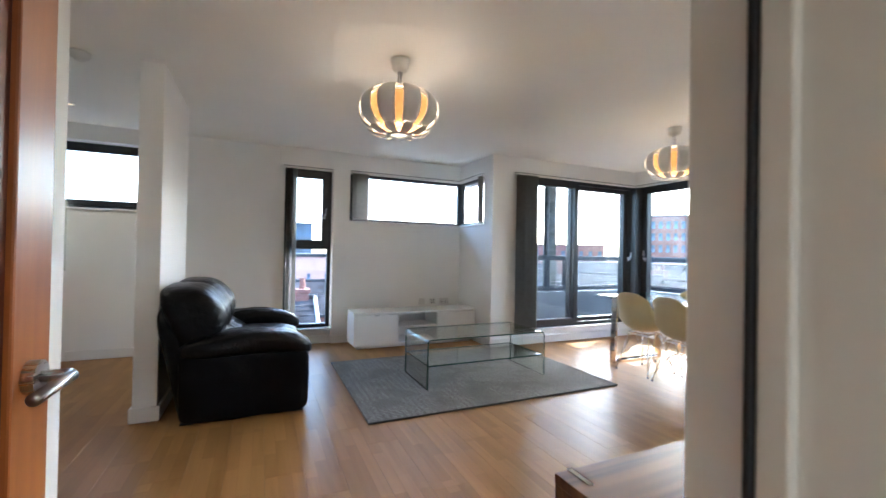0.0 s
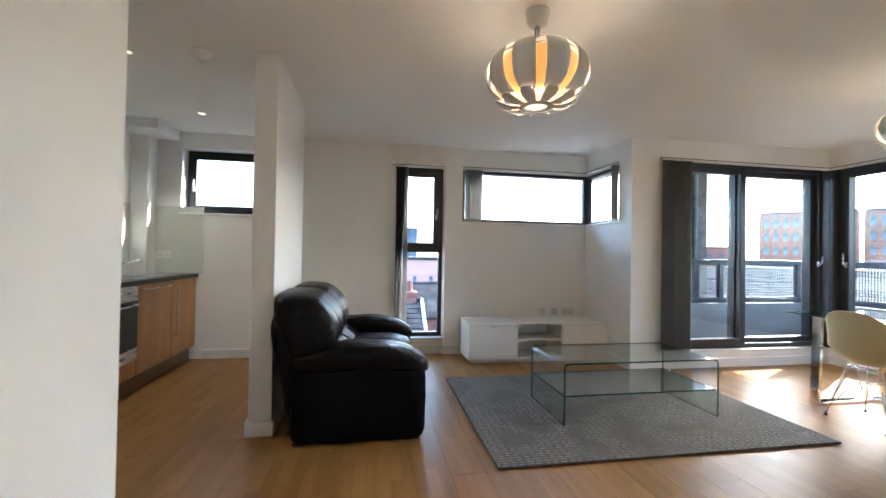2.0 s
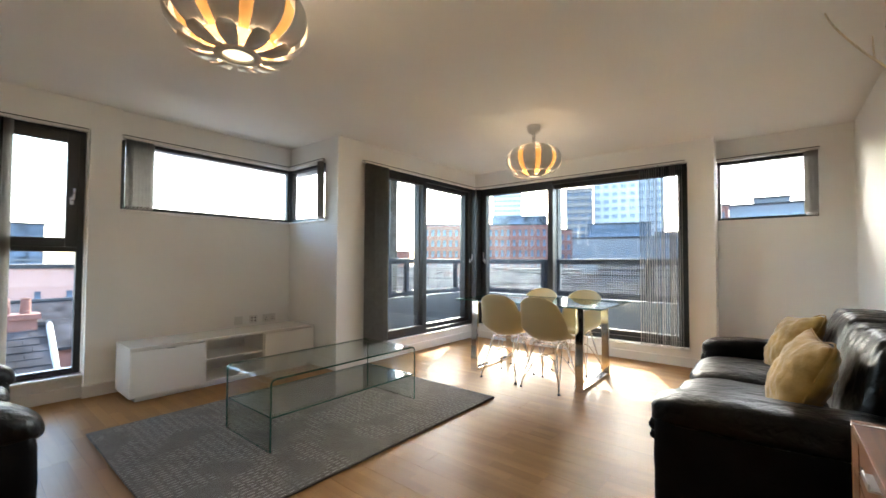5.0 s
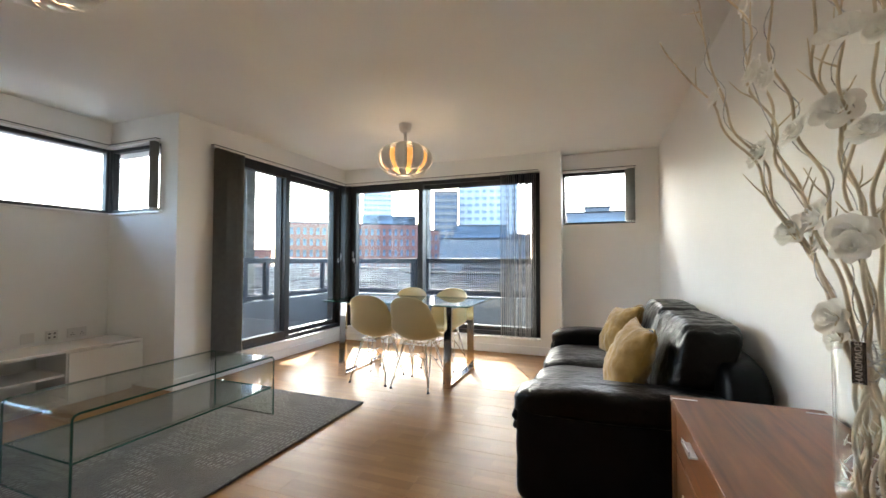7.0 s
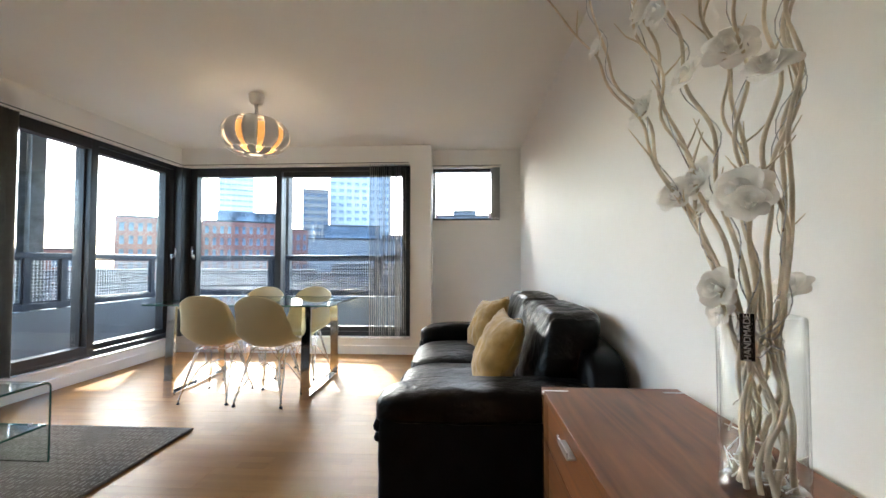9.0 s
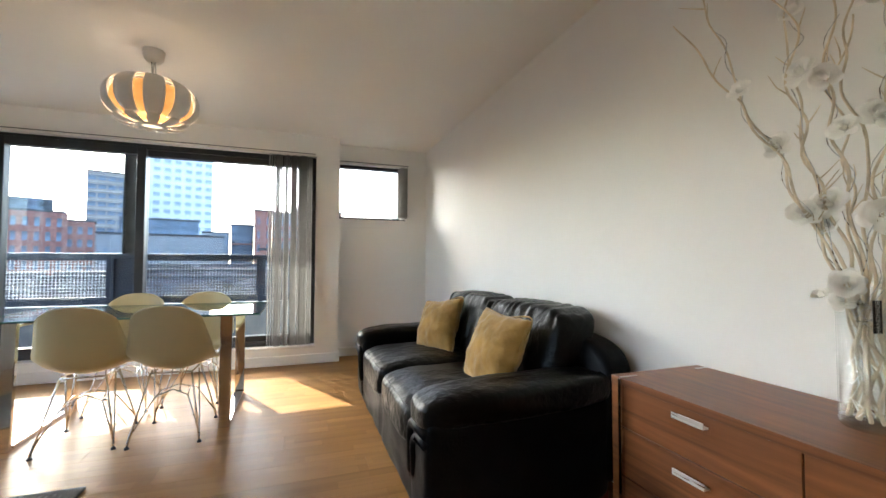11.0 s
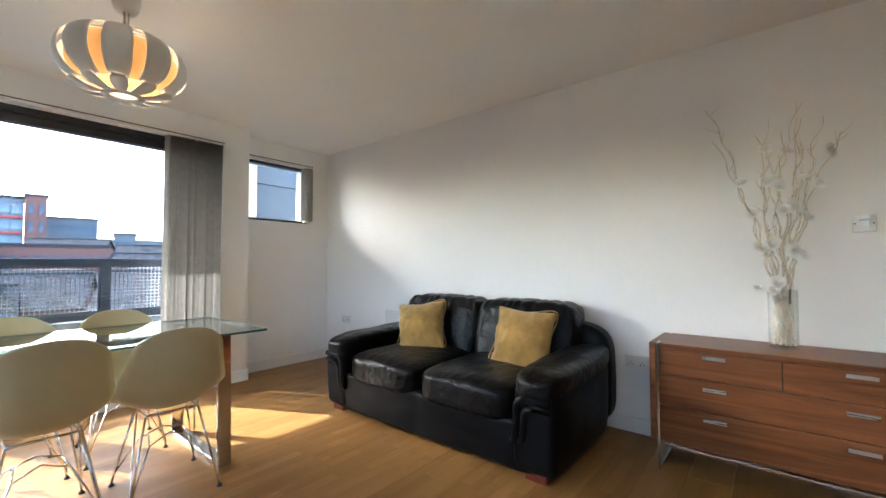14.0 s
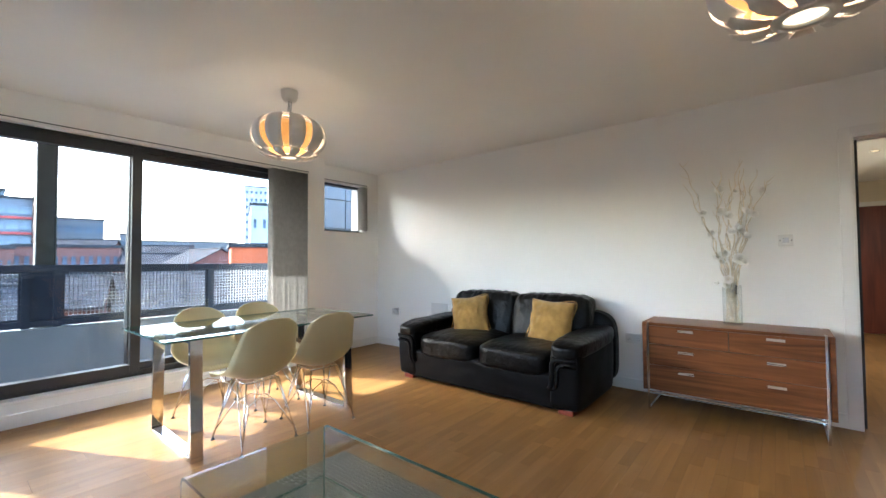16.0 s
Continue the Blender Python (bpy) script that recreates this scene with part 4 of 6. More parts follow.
# ---- ceiling lamps ----
def petal_lamp(x, y, watts, label):
    L = thing("ceiling_lamp", x, y, C, label, "ceiling lamp", group="petal lamps")
    part("ceiling_rose", revolve(bmesh.new(), [(0.0, 0.0), (0.062, 0.0), (0.062, -0.012), (0.055, -0.055), (0.042, -0.075), (0.0, -0.077)], 32), LAMPWHITE, L, "white ceiling rose", smooth=True)
    bm = bmesh.new()
    for a in (0, 2.1, 4.2):
        tube(bm, [(0.012 * math.cos(a), 0.012 * math.sin(a), -0.07), (0.014 * math.cos(a + 1), 0.014 * math.sin(a + 1), -0.19)], 0.004, 6)
    part("stem", bm, STEEL, L, "twisted cords and metal stem", smooth=True)
    zc, rx, rz, n = -0.342, 0.262, 0.150, 10

    def at(th, ph, k=1.0):
        e = 0.85
        cr, sr = math.cos(th), math.sin(th)
        r = rx * k * abs(cr) ** e
        return Vector((r * math.cos(ph), r * math.sin(ph), zc + rz * k * math.copysign(abs(sr) ** e, sr)))
    for i in range(n):
        ph = 2 * math.pi * (i + 0.5) / n
        bm = bmesh.new()
        rows = []
        for s in range(19):
            th = radians(78 - (78 + 54) * s / 18)
            w = math.pi / n * 0.69
            rows.append([bm.verts.new(at(th, ph + w * u)) for u in (-1, -0.5, 0, 0.5, 1)])
        for a, b in zip(rows, rows[1:]):
            for k in range(4):
                bm.faces.new((a[k], a[k + 1], b[k + 1], b[k]))
        ob = part("petal", bm, LAMPWHITE, L, "curved white petal slat", smooth=True)
        md = ob.modifiers.new("thick", "SOLIDIFY")
        md.thickness = 0.003
    bm = bmesh.new()
    revolve(bm, [(at(radians(d), 0, 0.86).x, at(radians(d), 0, 0.86).z) for d in range(80, -64, -8)], 40)
    part("inner_shade", bm, LAMPGLOW, L, "glowing amber inner shade", smooth=True, shadow=False)
    for d in (44, 26):
        p = at(radians(d), 0, 0.94)
        part("inner_hoop", tube(bmesh.new(), [(p.x * math.cos(a * math.pi / 16), p.x * math.sin(a * math.pi / 16), p.z) for a in range(33)], 0.006, 6), LAMPWHITE, L, "white hoop behind the slats", smooth=True)
    part("bottom_ring", revolve(bmesh.new(), [(0.062, zc - 0.140), (0.088, zc - 0.150), (0.088, zc - 0.162), (0.058, zc - 0.164), (0.058, zc - 0.143)], 32), LAMPWHITE, L, "white bottom ring", smooth=True)
    part("bulb_lens", revolve(bmesh.new(), [(0.058, zc - 0.152), (0.03, zc - 0.158), (0.0, zc - 0.159)], 24), BULB, L, "bright bulb opening", smooth=True)
    part("top_cap", revolve(bmesh.new(), [(0.0, zc + 0.166), (0.05, zc + 0.164), (0.092, zc + 0.152), (0.088, zc + 0.146), (0.0, zc + 0.148)], 24), LAMPWHITE, L, "white top cap", smooth=True)
    for i in range(n):
        ph = 2 * math.pi * (i + 0.5) / n
        bm = bmesh.new()
        o, t_ = Vector((math.cos(ph), math.sin(ph), 0)), Vector((-math.sin(ph), math.cos(ph), 0))
        rows = [[bm.verts.new(o * r_ + t_ * w_ * u + Vector((0, 0, zc + h_))) for u in (-1, 0, 1)] for r_, w_, h_ in ((0.080, 0.017, -0.158), (0.115, 0.026, -0.160), (0.155, 0.034, -0.154), (0.190, 0.035, -0.140), (0.208, 0.022, -0.128))]
        for p_, q_ in zip(rows, rows[1:]):
            for k in range(2):
                bm.faces.new((p_[k], p_[k + 1], q_[k + 1], q_[k]))
        ob = part("lower_petal", bm, LAMPWHITE, L, "short white lower petal", smooth=True)
        ob.modifiers.new("thick", "SOLIDIFY").thickness = 0.003
    lamp = new("lamp_light", bpy.data.lights.new("lamp_light", "POINT"))
    lamp.data.energy, lamp.data.color, lamp.data.shadow_soft_size = watts * 1.1, (1.0, 0.78, 0.55), 0.16
    lamp.matrix_basis = pose(x, y, C + zc)
    return L


petal_lamp(1.185, 3.16, 2.0, "white petal-slatted ceiling lamp glowing amber inside")
petal_lamp(4.06, 3.30, 1.25, "white petal-slatted ceiling lamp glowing amber inside")


# ---- television bench ----
def tv_bench():
    t = thing("tv_bench", 2.205, 5.62, 0, "low white lacquered television bench against the wall", "tv bench")
    W, y0, y1, H = 0.815, -0.205, 0.205, 0.442
    part("top", B((-W, y0 - 0.012, H - 0.022, W, y1, H), bevel=0.002), GLOSSWHITE, t)
    for x in (-W, -0.275, 0.257, W - 0.018):
        part("side_panel", B((x, y0 + (0 if abs(x) > 0.5 else 0.005), 0.045, x + 0.018, y1, H - 0.0225), bevel=0.001), GLOSSWHITE, t)
    part("bottom", B((-W + 0.0185, y0, 0.045, W - 0.0185, y1, 0.063)), GLOSSWHITE, t)
    part("back_panel", B((-W + 0.0185, y1 - 0.008, 0.0635, W - 0.0185, y1, H - 0.0225)), GLOSSWHITE, t)
    part("shelf", B((-0.2565, y0 + 0.02, 0.235, 0.2565, y1 - 0.0085, 0.253), bevel=0.001), GLOSSWHITE, t, "open shelf")
    part("plinth", B((-W + 0.05, y0 + 0.05, 0, W - 0.05, y1 - 0.01, 0.0445)), GLOSSWHITE, t, "recessed plinth")
    for x0, x1 in ((-W + 0.003, -0.268), (0.265, W - 0.003)):
        d = part("door", B((x0, y0 - 0.018, 0.05, x1, y0 - 0.0005, H - 0.03), bevel=0.002), GLOSSWHITE, t)
        xc = (x0 + x1) / 2
        part("handle", B((xc - 0.03, y0 - 0.03, H - 0.036, xc + 0.03, y0 - 0.017, H - 0.031), bevel=0.001), STEEL, d, "thin metal finger pull")


tv_bench()


# ---- chest of drawers ----
def chest():
    t = thing("chest_of_drawers", 1.563, 1.13, 0, "walnut veneer chest of drawers on a chrome frame", "chest of drawers")
    W, y0, y1, zb, H = 0.563, -0.205, 0.195, 0.150, 0.684
    part("top", B((-W, y0, H - 0.024, W, y1 + 0.012, H), bevel=0.0015), WALNUT, t)
    part("side_panel", B((-W, y0, zb, -W + 0.03, y1 + 0.01, H - 0.0242), bevel=0.001), WALNUT, t)
    part("side_panel", B((W - 0.03, y0, zb, W, y1 + 0.01, H - 0.0242), bevel=0.001), WALNUT, t)
    part("carcass", B((-W + 0.0302, y0 + 0.005, zb + 0.002, W - 0.0302, y1 - 0.02, H - 0.0245)), DARK, t, "dark inside of the carcass")
    z = [zb + 0.004, 0.350, 0.513, H - 0.028]
    xs = -0.007
    fronts = [(-W + 0.033, z[2] + 0.003, xs - 0.002, z[3]), (xs + 0.002, z[2] + 0.003, W - 0.033, z[3]), (-W + 0.033, z[1] + 0.003, W - 0.033, z[2] - 0.001), (-W + 0.033, z[0], W - 0.033, z[1] - 0.001)]
    pulls = [(-0.27,), (0.262,), (-0.27, 0.262), (-0.27, 0.262)]
    hz = [0.632, 0.632, 0.470, 0.314]
    for (xa, za, xb, zc), hs, h in zip(fronts, pulls, hz):
        d = part("drawer", B((xa, y1 - 0.019, za, xb, y1, zc), bevel=0.0015), WALNUT, t)
        for hx in hs:
            bm = B((hx - 0.05, y1, h - 0.008, hx + 0.05, y1 + 0.022, h - 0.003), (hx - 0.05, y1 + 0.018, h - 0.0029, hx + 0.05, y1 + 0.022, h + 0.010), bevel=0.0008)
            part("handle", bm, STEEL, d, "brushed metal bar handle")
    for sx in (-1, 1):
        xo = sx * (W - 0.042)
        fr = part("leg_frame", B((xo - 0.007, y1 + 0.002, 0.0, xo + 0.007, y1 + 0.016, H - 0.003), (xo - 0.007, y0 - 0.004, 0.0, xo + 0.007, y0 - 0.0005, zb), (xo - 0.007, y0 - 0.0005, 0.0, xo + 0.007, y1 + 0.002, 0.014), bevel=0.0008), CHROME, t, "chrome side frame")
        part("inlay", B((xo - 0.006, y1 - 0.06, H + 0.0002, xo + 0.006, y1 + 0.013, H + 0.0014)), CHROME, fr, "chrome strip let into the top")
        part("inlay", B((xo - 0.006, y0 + 0.002, H + 0.0002, xo + 0.006, y0 + 0.06, H + 0.0014)), CHROME, fr, "chrome strip let into the top")
    part("front_rail", B((-W + 0.05, y1 + 0.003, zb - 0.016, W - 0.05, y1 + 0.014, zb - 0.002), bevel=0.0008), CHROME, t, "chrome rail under the drawers")


chest()


# ---- vase with twisted willow and silk flowers ----
def flower(bm, c, axis, r, rnd):
    """A silk rose: petals wrapped round an axis in four layers, the outer ones curled back to a point."""
    axis = Vector(axis).normalized()
    side = axis.orthogonal().normalized()
    up = axis.cross(side)
    for ring, (n, wrap, r0, r1, zt, curl, point) in enumerate(((3, 1.30, 0.10, 0.20, 0.62, 0.0, 0.8), (4, 0.95, 0.14, 0.44, 0.66, 0.05, 0.8), (5, 0.80, 0.18, 0.78, 0.60, 0.10, 0.7), (6, 0.66, 0.20, 1.05, 0.46, 0.22, 0.45))):
        for k in range(n):
            a0 = 2 * math.pi * (k + 0.37 * ring) / n + rnd.uniform(-0.2, 0.2)
            zz, rr, cc = zt * rnd.uniform(0.9, 1.1), r1 * rnd.uniform(0.86, 1.12), curl * rnd.uniform(0.5, 1.5)
            grid = []
            for i in range(6):
                u = i / 5
                wf = (0.45 + 1.3 * u - 0.75 * u * u) * (1 - (1 - point) * u ** 5)
                row = []
                for v in (-1, -0.5, 0, 0.5, 1):
                    a = a0 + v * wrap * wf
                    rad = r0 + (rr - r0) * u ** 0.8 - 0.06 * v * v * u * rr + 0.03 * math.sin(7 * a + ring)* u
                    h = zz * u ** 0.9 - cc * u ** 4 + 0.05 * v * v * u
                    row.append(bm.verts.new(Vector(c) + r * (axis * (h - 0.25) + rad * (math.cos(a) * side + math.sin(a) * up))))
                grid.append(row)
            for i in range(5):
                for j in range(4):
                    bm.faces.new((grid[i][j], grid[i][j + 1], grid[i + 1][j + 1], grid[i + 1][j]))
    return bm


def branch_vase(x, y, z):
    v = thing("glass_vase", x, y, z, "clear glass cylinder vase on the walnut chest", "vase")
    R, Hh = 0.062, 0.30
    bm = revolve(bmesh.new(), [(R, 0.019), (R, Hh - 0.002), (R - 0.002, Hh), (R - 0.004, Hh - 0.002), (R - 0.004, 0.021), (R, 0.019)], 48)
    part("glass_body", bm, VASEG, v, smooth=True, shadow=False)
    part("glass_base", revolve(bmesh.new(), [(0.0, 0.0), (R - 0.004, 0.0), (R, 0.005), (R, 0.0185), (0.0, 0.0165)], 48), VASEBASE, v, "thick pale green-tinged glass base", smooth=True, shadow=False)
    a = thing("branch_arrangement", x, y, z + 0.018, "pale twisted willow branches with white silk flowers in the vase", "flower arrangement")
    rnd = random.Random(11)
    # each branch: where it passes at the rim, and on its way up to the tip
    ways = [
        ((0.035, 0.030, 0.30), (0.070, 0.085, 0.48), (0.115, 0.140, 0.66), (0.165, 0.200, 0.84), (0.200, 0.215, 1.00), (0.280, 0.250, 1.22)),
        ((0.030, 0.035, 0.30), (0.060, 0.090, 0.47), (0.100, 0.150, 0.64), (0.160, 0.210, 0.80), (0.210, 0.270, 0.93), (0.250, 0.310, 1.04)),
        ((0.020, 0.030, 0.29), (0.045, 0.070, 0.48), (0.055, 0.120, 0.66), (0.060, 0.165, 0.84), (0.045, 0.185, 0.95), (0.080, 0.215, 1.06)),
        ((0.010, 0.030, 0.29), (0.030, 0.060, 0.48), (0.070, 0.110, 0.64), (0.050, 0.140, 0.78), (0.065, 0.175, 0.92), (0.030, 0.195, 1.13)),
        ((0.000, 0.020, 0.29), (0.000, 0.050, 0.48), (0.010, 0.090, 0.66), (0.000, 0.140, 0.80), (-0.020, 0.155, 0.92), (-0.020, 0.170, 1.07)),
        ((0.010, -0.010, 0.29), (-0.010, 0.020, 0.48), (-0.020, 0.050, 0.66), (0.000, 0.080, 0.84), (-0.030, 0.100, 1.00), (-0.085, 0.150, 1.20)),
        ((-0.010, 0.010, 0.29), (-0.030, 0.040, 0.48), (-0.060, 0.060, 0.66), (-0.090, 0.080, 0.83), (-0.075, 0.100, 0.98), (-0.070, 0.120, 1.14)),
        ((-0.025, 0.000, 0.29), (-0.050, 0.020, 0.48), (-0.075, 0.020, 0.66), (-0.060, 0.020, 0.84), (-0.070, 0.020, 1.00), (-0.090, 0.030, 1.16)),
        ((-0.030, -0.010, 0.29), (-0.055, 0.000, 0.48), (-0.090, 0.010, 0.66), (-0.120, 0.030, 0.84), (-0.130, 0.030, 0.98), (-0.176, 0.050, 1.14)),
        ((-0.030, -0.020, 0.29), (-0.060, -0.010, 0.48), (-0.100, 0.010, 0.64), (-0.130, 0.030, 0.80), (-0.190, 0.040, 0.93), (-0.240, 0.045, 1.05)),
        ((-0.010, -0.030, 0.29), (-0.020, -0.030, 0.50), (-0.045, -0.030, 0.70), (-0.080, -0.030, 0.90), (-0.100, -0.040, 1.08)),
        ((0.020, -0.020, 0.29), (0.030, 0.000, 0.48), (0.020, 0.030, 0.66), (0.030, 0.050, 0.82), (0.000, 0.040, 0.98)),
    ]
    for i, way in enumerate(ways):
        ph = rnd.uniform(0, 6.28)
        amp = rnd.uniform(0.006, 0.0105)
        rr = rnd.uniform(0.022, 0.046)
        root = (rr * math.cos(2.4 * i), rr * math.sin(2.4 * i), 0.0)
        low = (0.45 * root[0] + rnd.uniform(-0.018, 0.018), 0.45 * root[1] + rnd.uniform(-0.018, 0.018), rnd.uniform(0.10, 0.16))
        pts = []
        for px, py, h in spline([root, low, *way], 70):
            g = amp * min(1.0, 0.75 + h * 0.6)
            pts.append((px + g * math.sin(ph + h * 30 + 1.3 * math.sin(h * 8 + ph)), py + g * math.cos(ph * 1.7 + h * 27 + 1.1 * math.sin(h * 9)), h))
        br = part("branch", tube(bmesh.new(), pts, rnd.uniform(0.0044, 0.0057), 8, 0.0018), TWIG, a, smooth=True)
        for q in range(5):
            k = rnd.randint(30, 68)
            p = Vector(pts[k])
            d = Vector((rnd.uniform(-1, 1), rnd.uniform(-1, 1), rnd.uniform(0.1, 1.2))).normalized()
            ln = rnd.uniform(0.02, 0.06)
            bm = tube(bmesh.new(), [p, p + d * ln * 0.5 + Vector((0, 0, 0.006)), p + d * ln + Vector((rnd.uniform(-.01, .01), 0, 0.02))], 0.0022, 5, 0.0008)
            part("twig", bm, TWIG, br, smooth=True)
        # a clear wire winds loosely along the branch
        if i % 2:
            continue
        wire = [(x_ + 0.010 * math.cos(0.7 * k + i), y_ + 0.010 * math.sin(0.7 * k + i), z_) for k, (x_, y_, z_) in enumerate(pts[18:62])]
        part("fine_wire", tube(bmesh.new(), wire, 0.0011, 4), STEEL, br, "fine silvery light wire", smooth=True)
    roses = [(0.098, 0.002, 0.292, 0.030), (0.014, 0.060, 0.325, 0.050), (0.030, 0.045, 0.285, 0.036), (-0.010, -0.042, 0.330, 0.040), (-0.055, 0.058, 0.485, 0.055), (-0.088, 0.072, 0.458, 0.040),
             (0.076, 0.095, 0.500, 0.050), (0.040, 0.072, 0.522, 0.050), (0.050, 0.060, 0.470, 0.036), (0.110, 0.140, 0.680, 0.044), (-0.018, 0.120, 0.688, 0.040), (-0.060, 0.075, 0.712, 0.048),
             (-0.103, 0.050, 0.660, 0.046), (0.042, 0.165, 0.838, 0.050), (-0.004, 0.158, 0.806, 0.046), (0.150, 0.215, 0.830, 0.036), (-0.112, 0.085, 0.832, 0.048), (-0.150, 0.055, 0.810, 0.040),
             (0.050, 0.170, 1.000, 0.046), (-0.036, 0.020, 1.000, 0.040), (-0.200, 0.042, 0.975, 0.046)]
    for x_, y_, z_, r_ in roses:
        out = Vector((x_ * 0.5 - 0.05 + rnd.uniform(-.06, .06), y_ * 0.3 + 0.10 + rnd.uniform(-.06, .06), 0.055 + rnd.uniform(-.05, .04))).normalized()
        part("flower", flower(bmesh.new(), Vector((x_, y_, z_)), out, r_ * 0.79, rnd), PETAL, a, "white silk rose", smooth=True)
    bm = bmesh.new()
    for q in range(7):
        ph = rnd.uniform(0, 6.28)
        tube(bm, [(0.030 * math.cos(ph + s * 0.55) * (1 + 0.25 * math.sin(s * 2.3 + q)), 0.030 * math.sin(ph + s * 0.55), 0.225 + 0.008 * q + 0.014 * math.sin(s * 1.7 + q)) for s in range(14)], 0.0011, 5)
    part("wire_tie", bm, STEEL, a, "silver wire wound round the stems", smooth=True)
    bm = bmesh.new()
    for q in range(60):
        ph, rr = rnd.uniform(0, 6.28), rnd.uniform(0.01, 0.048)
        p = Vector((rr * math.cos(ph), rr * math.sin(ph), rnd.uniform(0.0, 0.13)))
        tube(bm, [p, p + Vector((rnd.uniform(-.018, .018), rnd.uniform(-.018, .018), rnd.uniform(0.0, 0.03)))], 0.0016, 4, 0.0006)
    part("dried_filler", bm, PETAL, a, "pale dried moss and sprigs in the vase")
    # hanging tag with its word, upright
    tag = thing("gift_tag", x - 0.030, y + 0.040, z + 0.268, "small black tag lettered in white, hanging in the vase", "tag", rz=248)
    part("card", B((-0.010, -0.0008, -0.038, 0.010, 0.0008, 0.038), bevel=0.0004), DARK, tag)
    cu = bpy.data.curves.new("lettering", "FONT")
    cu.body, cu.size, cu.align_x, cu.align_y, cu.extrude = "HANDMADE", 0.0135, "CENTER", "CENTER", 0.0002
    tx = new("lettering", cu)
    tx.data.materials.append(PLASTIC)
    tx.parent = tag
    tx.matrix_basis = pose(0, -0.0016, 0, 90, 0, 0) @ pose(0, 0, 0, 0, 0, 90)
    tx["label"] = "white capital letters"


VASEBASE = glass_mat("thick_glass_base", (0.80, 0.84, 0.81), 0.03)
VASEG = glass_mat("vase_glass", (0.97, 0.975, 0.97))
branch_vase(1.545, 1.08, 0.684)


# ---- sockets and switches ----
def plate(x, y, z, facing, w, h, rockers, label, name="wall_socket", cat="socket"):
    """A white plate on a wall; facing is +y or -y."""
    t = thing(name, x, y, z, label, cat)
    s = 1 if facing == "+y" else -1
    part("faceplate", B(*[(-w / 2, min(0, s * 0.009), -h / 2, w / 2, max(0, s * 0.009), h / 2)], bevel=0.003), PLASTIC, t)
    for rx, rz_, rw, rh, m in rockers:
        ya, yb = sorted((s * 0.0092, s * 0.012))
        part("rocker" if m is PLASTIC else "slot", B((rx - rw / 2, ya, rz_ - rh / 2, rx + rw / 2, yb, rz_ + rh / 2), bevel=0.0008), m, t)
    return t


def double(x0):
    return [(-0.036, 0.018, 0.012, 0.018, PLASTIC), (0.036, 0.018, 0.012, 0.018, PLASTIC)] + [(cx + dx, dz, 0.006, 0.007, DARK) for cx in (-0.036, 0.036) for dx, dz in ((0, 0.0), (-0.011, -0.017), (0.011, -0.017))]


plate(2.46, NY, 0.49, "-y", 0.086, 0.086, [(0, 0, 0.02, 0.012, PLASTIC)], "white blank aerial plate on the wall above the bench")
plate(2.62, NY, 0.49, "-y", 0.086, 0.086, [(-0.018, 0.016, 0.014, 0.014, DARK), (0.018, 0.016, 0.014, 0.014, DARK), (-0.018, -0.016, 0.014, 0.014, DARK), (0.018, -0.016, 0.014, 0.014, DARK)], "white media plate with four dark sockets")
plate(2.80, NY, 0.49, "-y", 0.146, 0.086, double(0), "white double power socket above the bench")
plate(5.42, SY, 0.483, "+y", 0.146, 0.086, double(0), "white double power socket low on the wall")
plate(2.30, SY, 0.465, "+y", 0.146, 0.086, double(0), "white double power socket beside the sofa")
plate(4.62, SY, 0.56, "+y", 0.27, 0.17, [], "flat white blank access panel behind the sofa", "access_panel", "panel")
plate(1.218, SY, 1.322, "+y", 0.088, 0.088, [(0, 0, 0.038, 0.038, STEEL), (-0.034, 0, 0.007, 0.007, DARK), (0.034, 0, 0.007, 0.007, DARK)], "white square heating thermostat on the wall", "thermostat", "thermostat")
plate(-1.845, NY, 1.13, "-y", 0.146, 0.086, double(0), "white double power socket above the worktop")


def disc_fixture(name, x, y, z, prof, material, label, cat, glow=None):
    t = thing(name, x, y, z, label, cat)
    part("body", revolve(bmesh.new(), prof, 28), material, t, smooth=True)
    if glow:
        part("lens", revolve(bmesh.new(), glow, 20), BULB, t, "lit lens", smooth=True)
    return t


disc_fixture("smoke_alarm", -0.75, 4.0, C, [(0, 0), (0.062, 0), (0.062, -0.014), (0.05, -0.036), (0.032, -0.042), (0.03, -0.052), (0.0, -0.052)], PLASTIC, "round white smoke alarm on the ceiling", "smoke alarm")
for dx, dy in ((-1.24, 5.28), (-1.24, 4.09)):
    disc_fixture("downlight", dx, dy, C, [(0.030, -0.001), (0.034, -0.005), (0.044, -0.004), (0.045, 0)], CHROME, "small round chrome ceiling downlight, lit", "downlight", [(0.03, -0.0015), (0, -0.002)])
disc_fixture("downlight", 0.38, -1.75, 2.40, [(0.030, -0.001), (0.034, -0.005), (0.044, -0.004), (0.045, 0)], CHROME, "small round ceiling downlight in the hall, lit", "downlight", [(0.03, -0.0015), (0, -0.002)])
disc_fixture("smoke_alarm", 0.48, -2.6, 2.40, [(0, 0), (0.055, 0), (0.055, -0.014), (0.04, -0.034), (0.0, -0.036)], PLASTIC, "round white smoke alarm in the hall", "smoke alarm")
hl = new("hall_light", bpy.data.lights.new("hall_light", "SPOT"))
hl.data.energy, hl.data.color, hl.data.spot_size, hl.data.spot_blend, hl.data.shadow_soft_size = 7, (1.0, 0.98, 0.96), radians(165), 0.5, 0.04
hl.matrix_basis = pose(0.38, -1.75, 2.385)

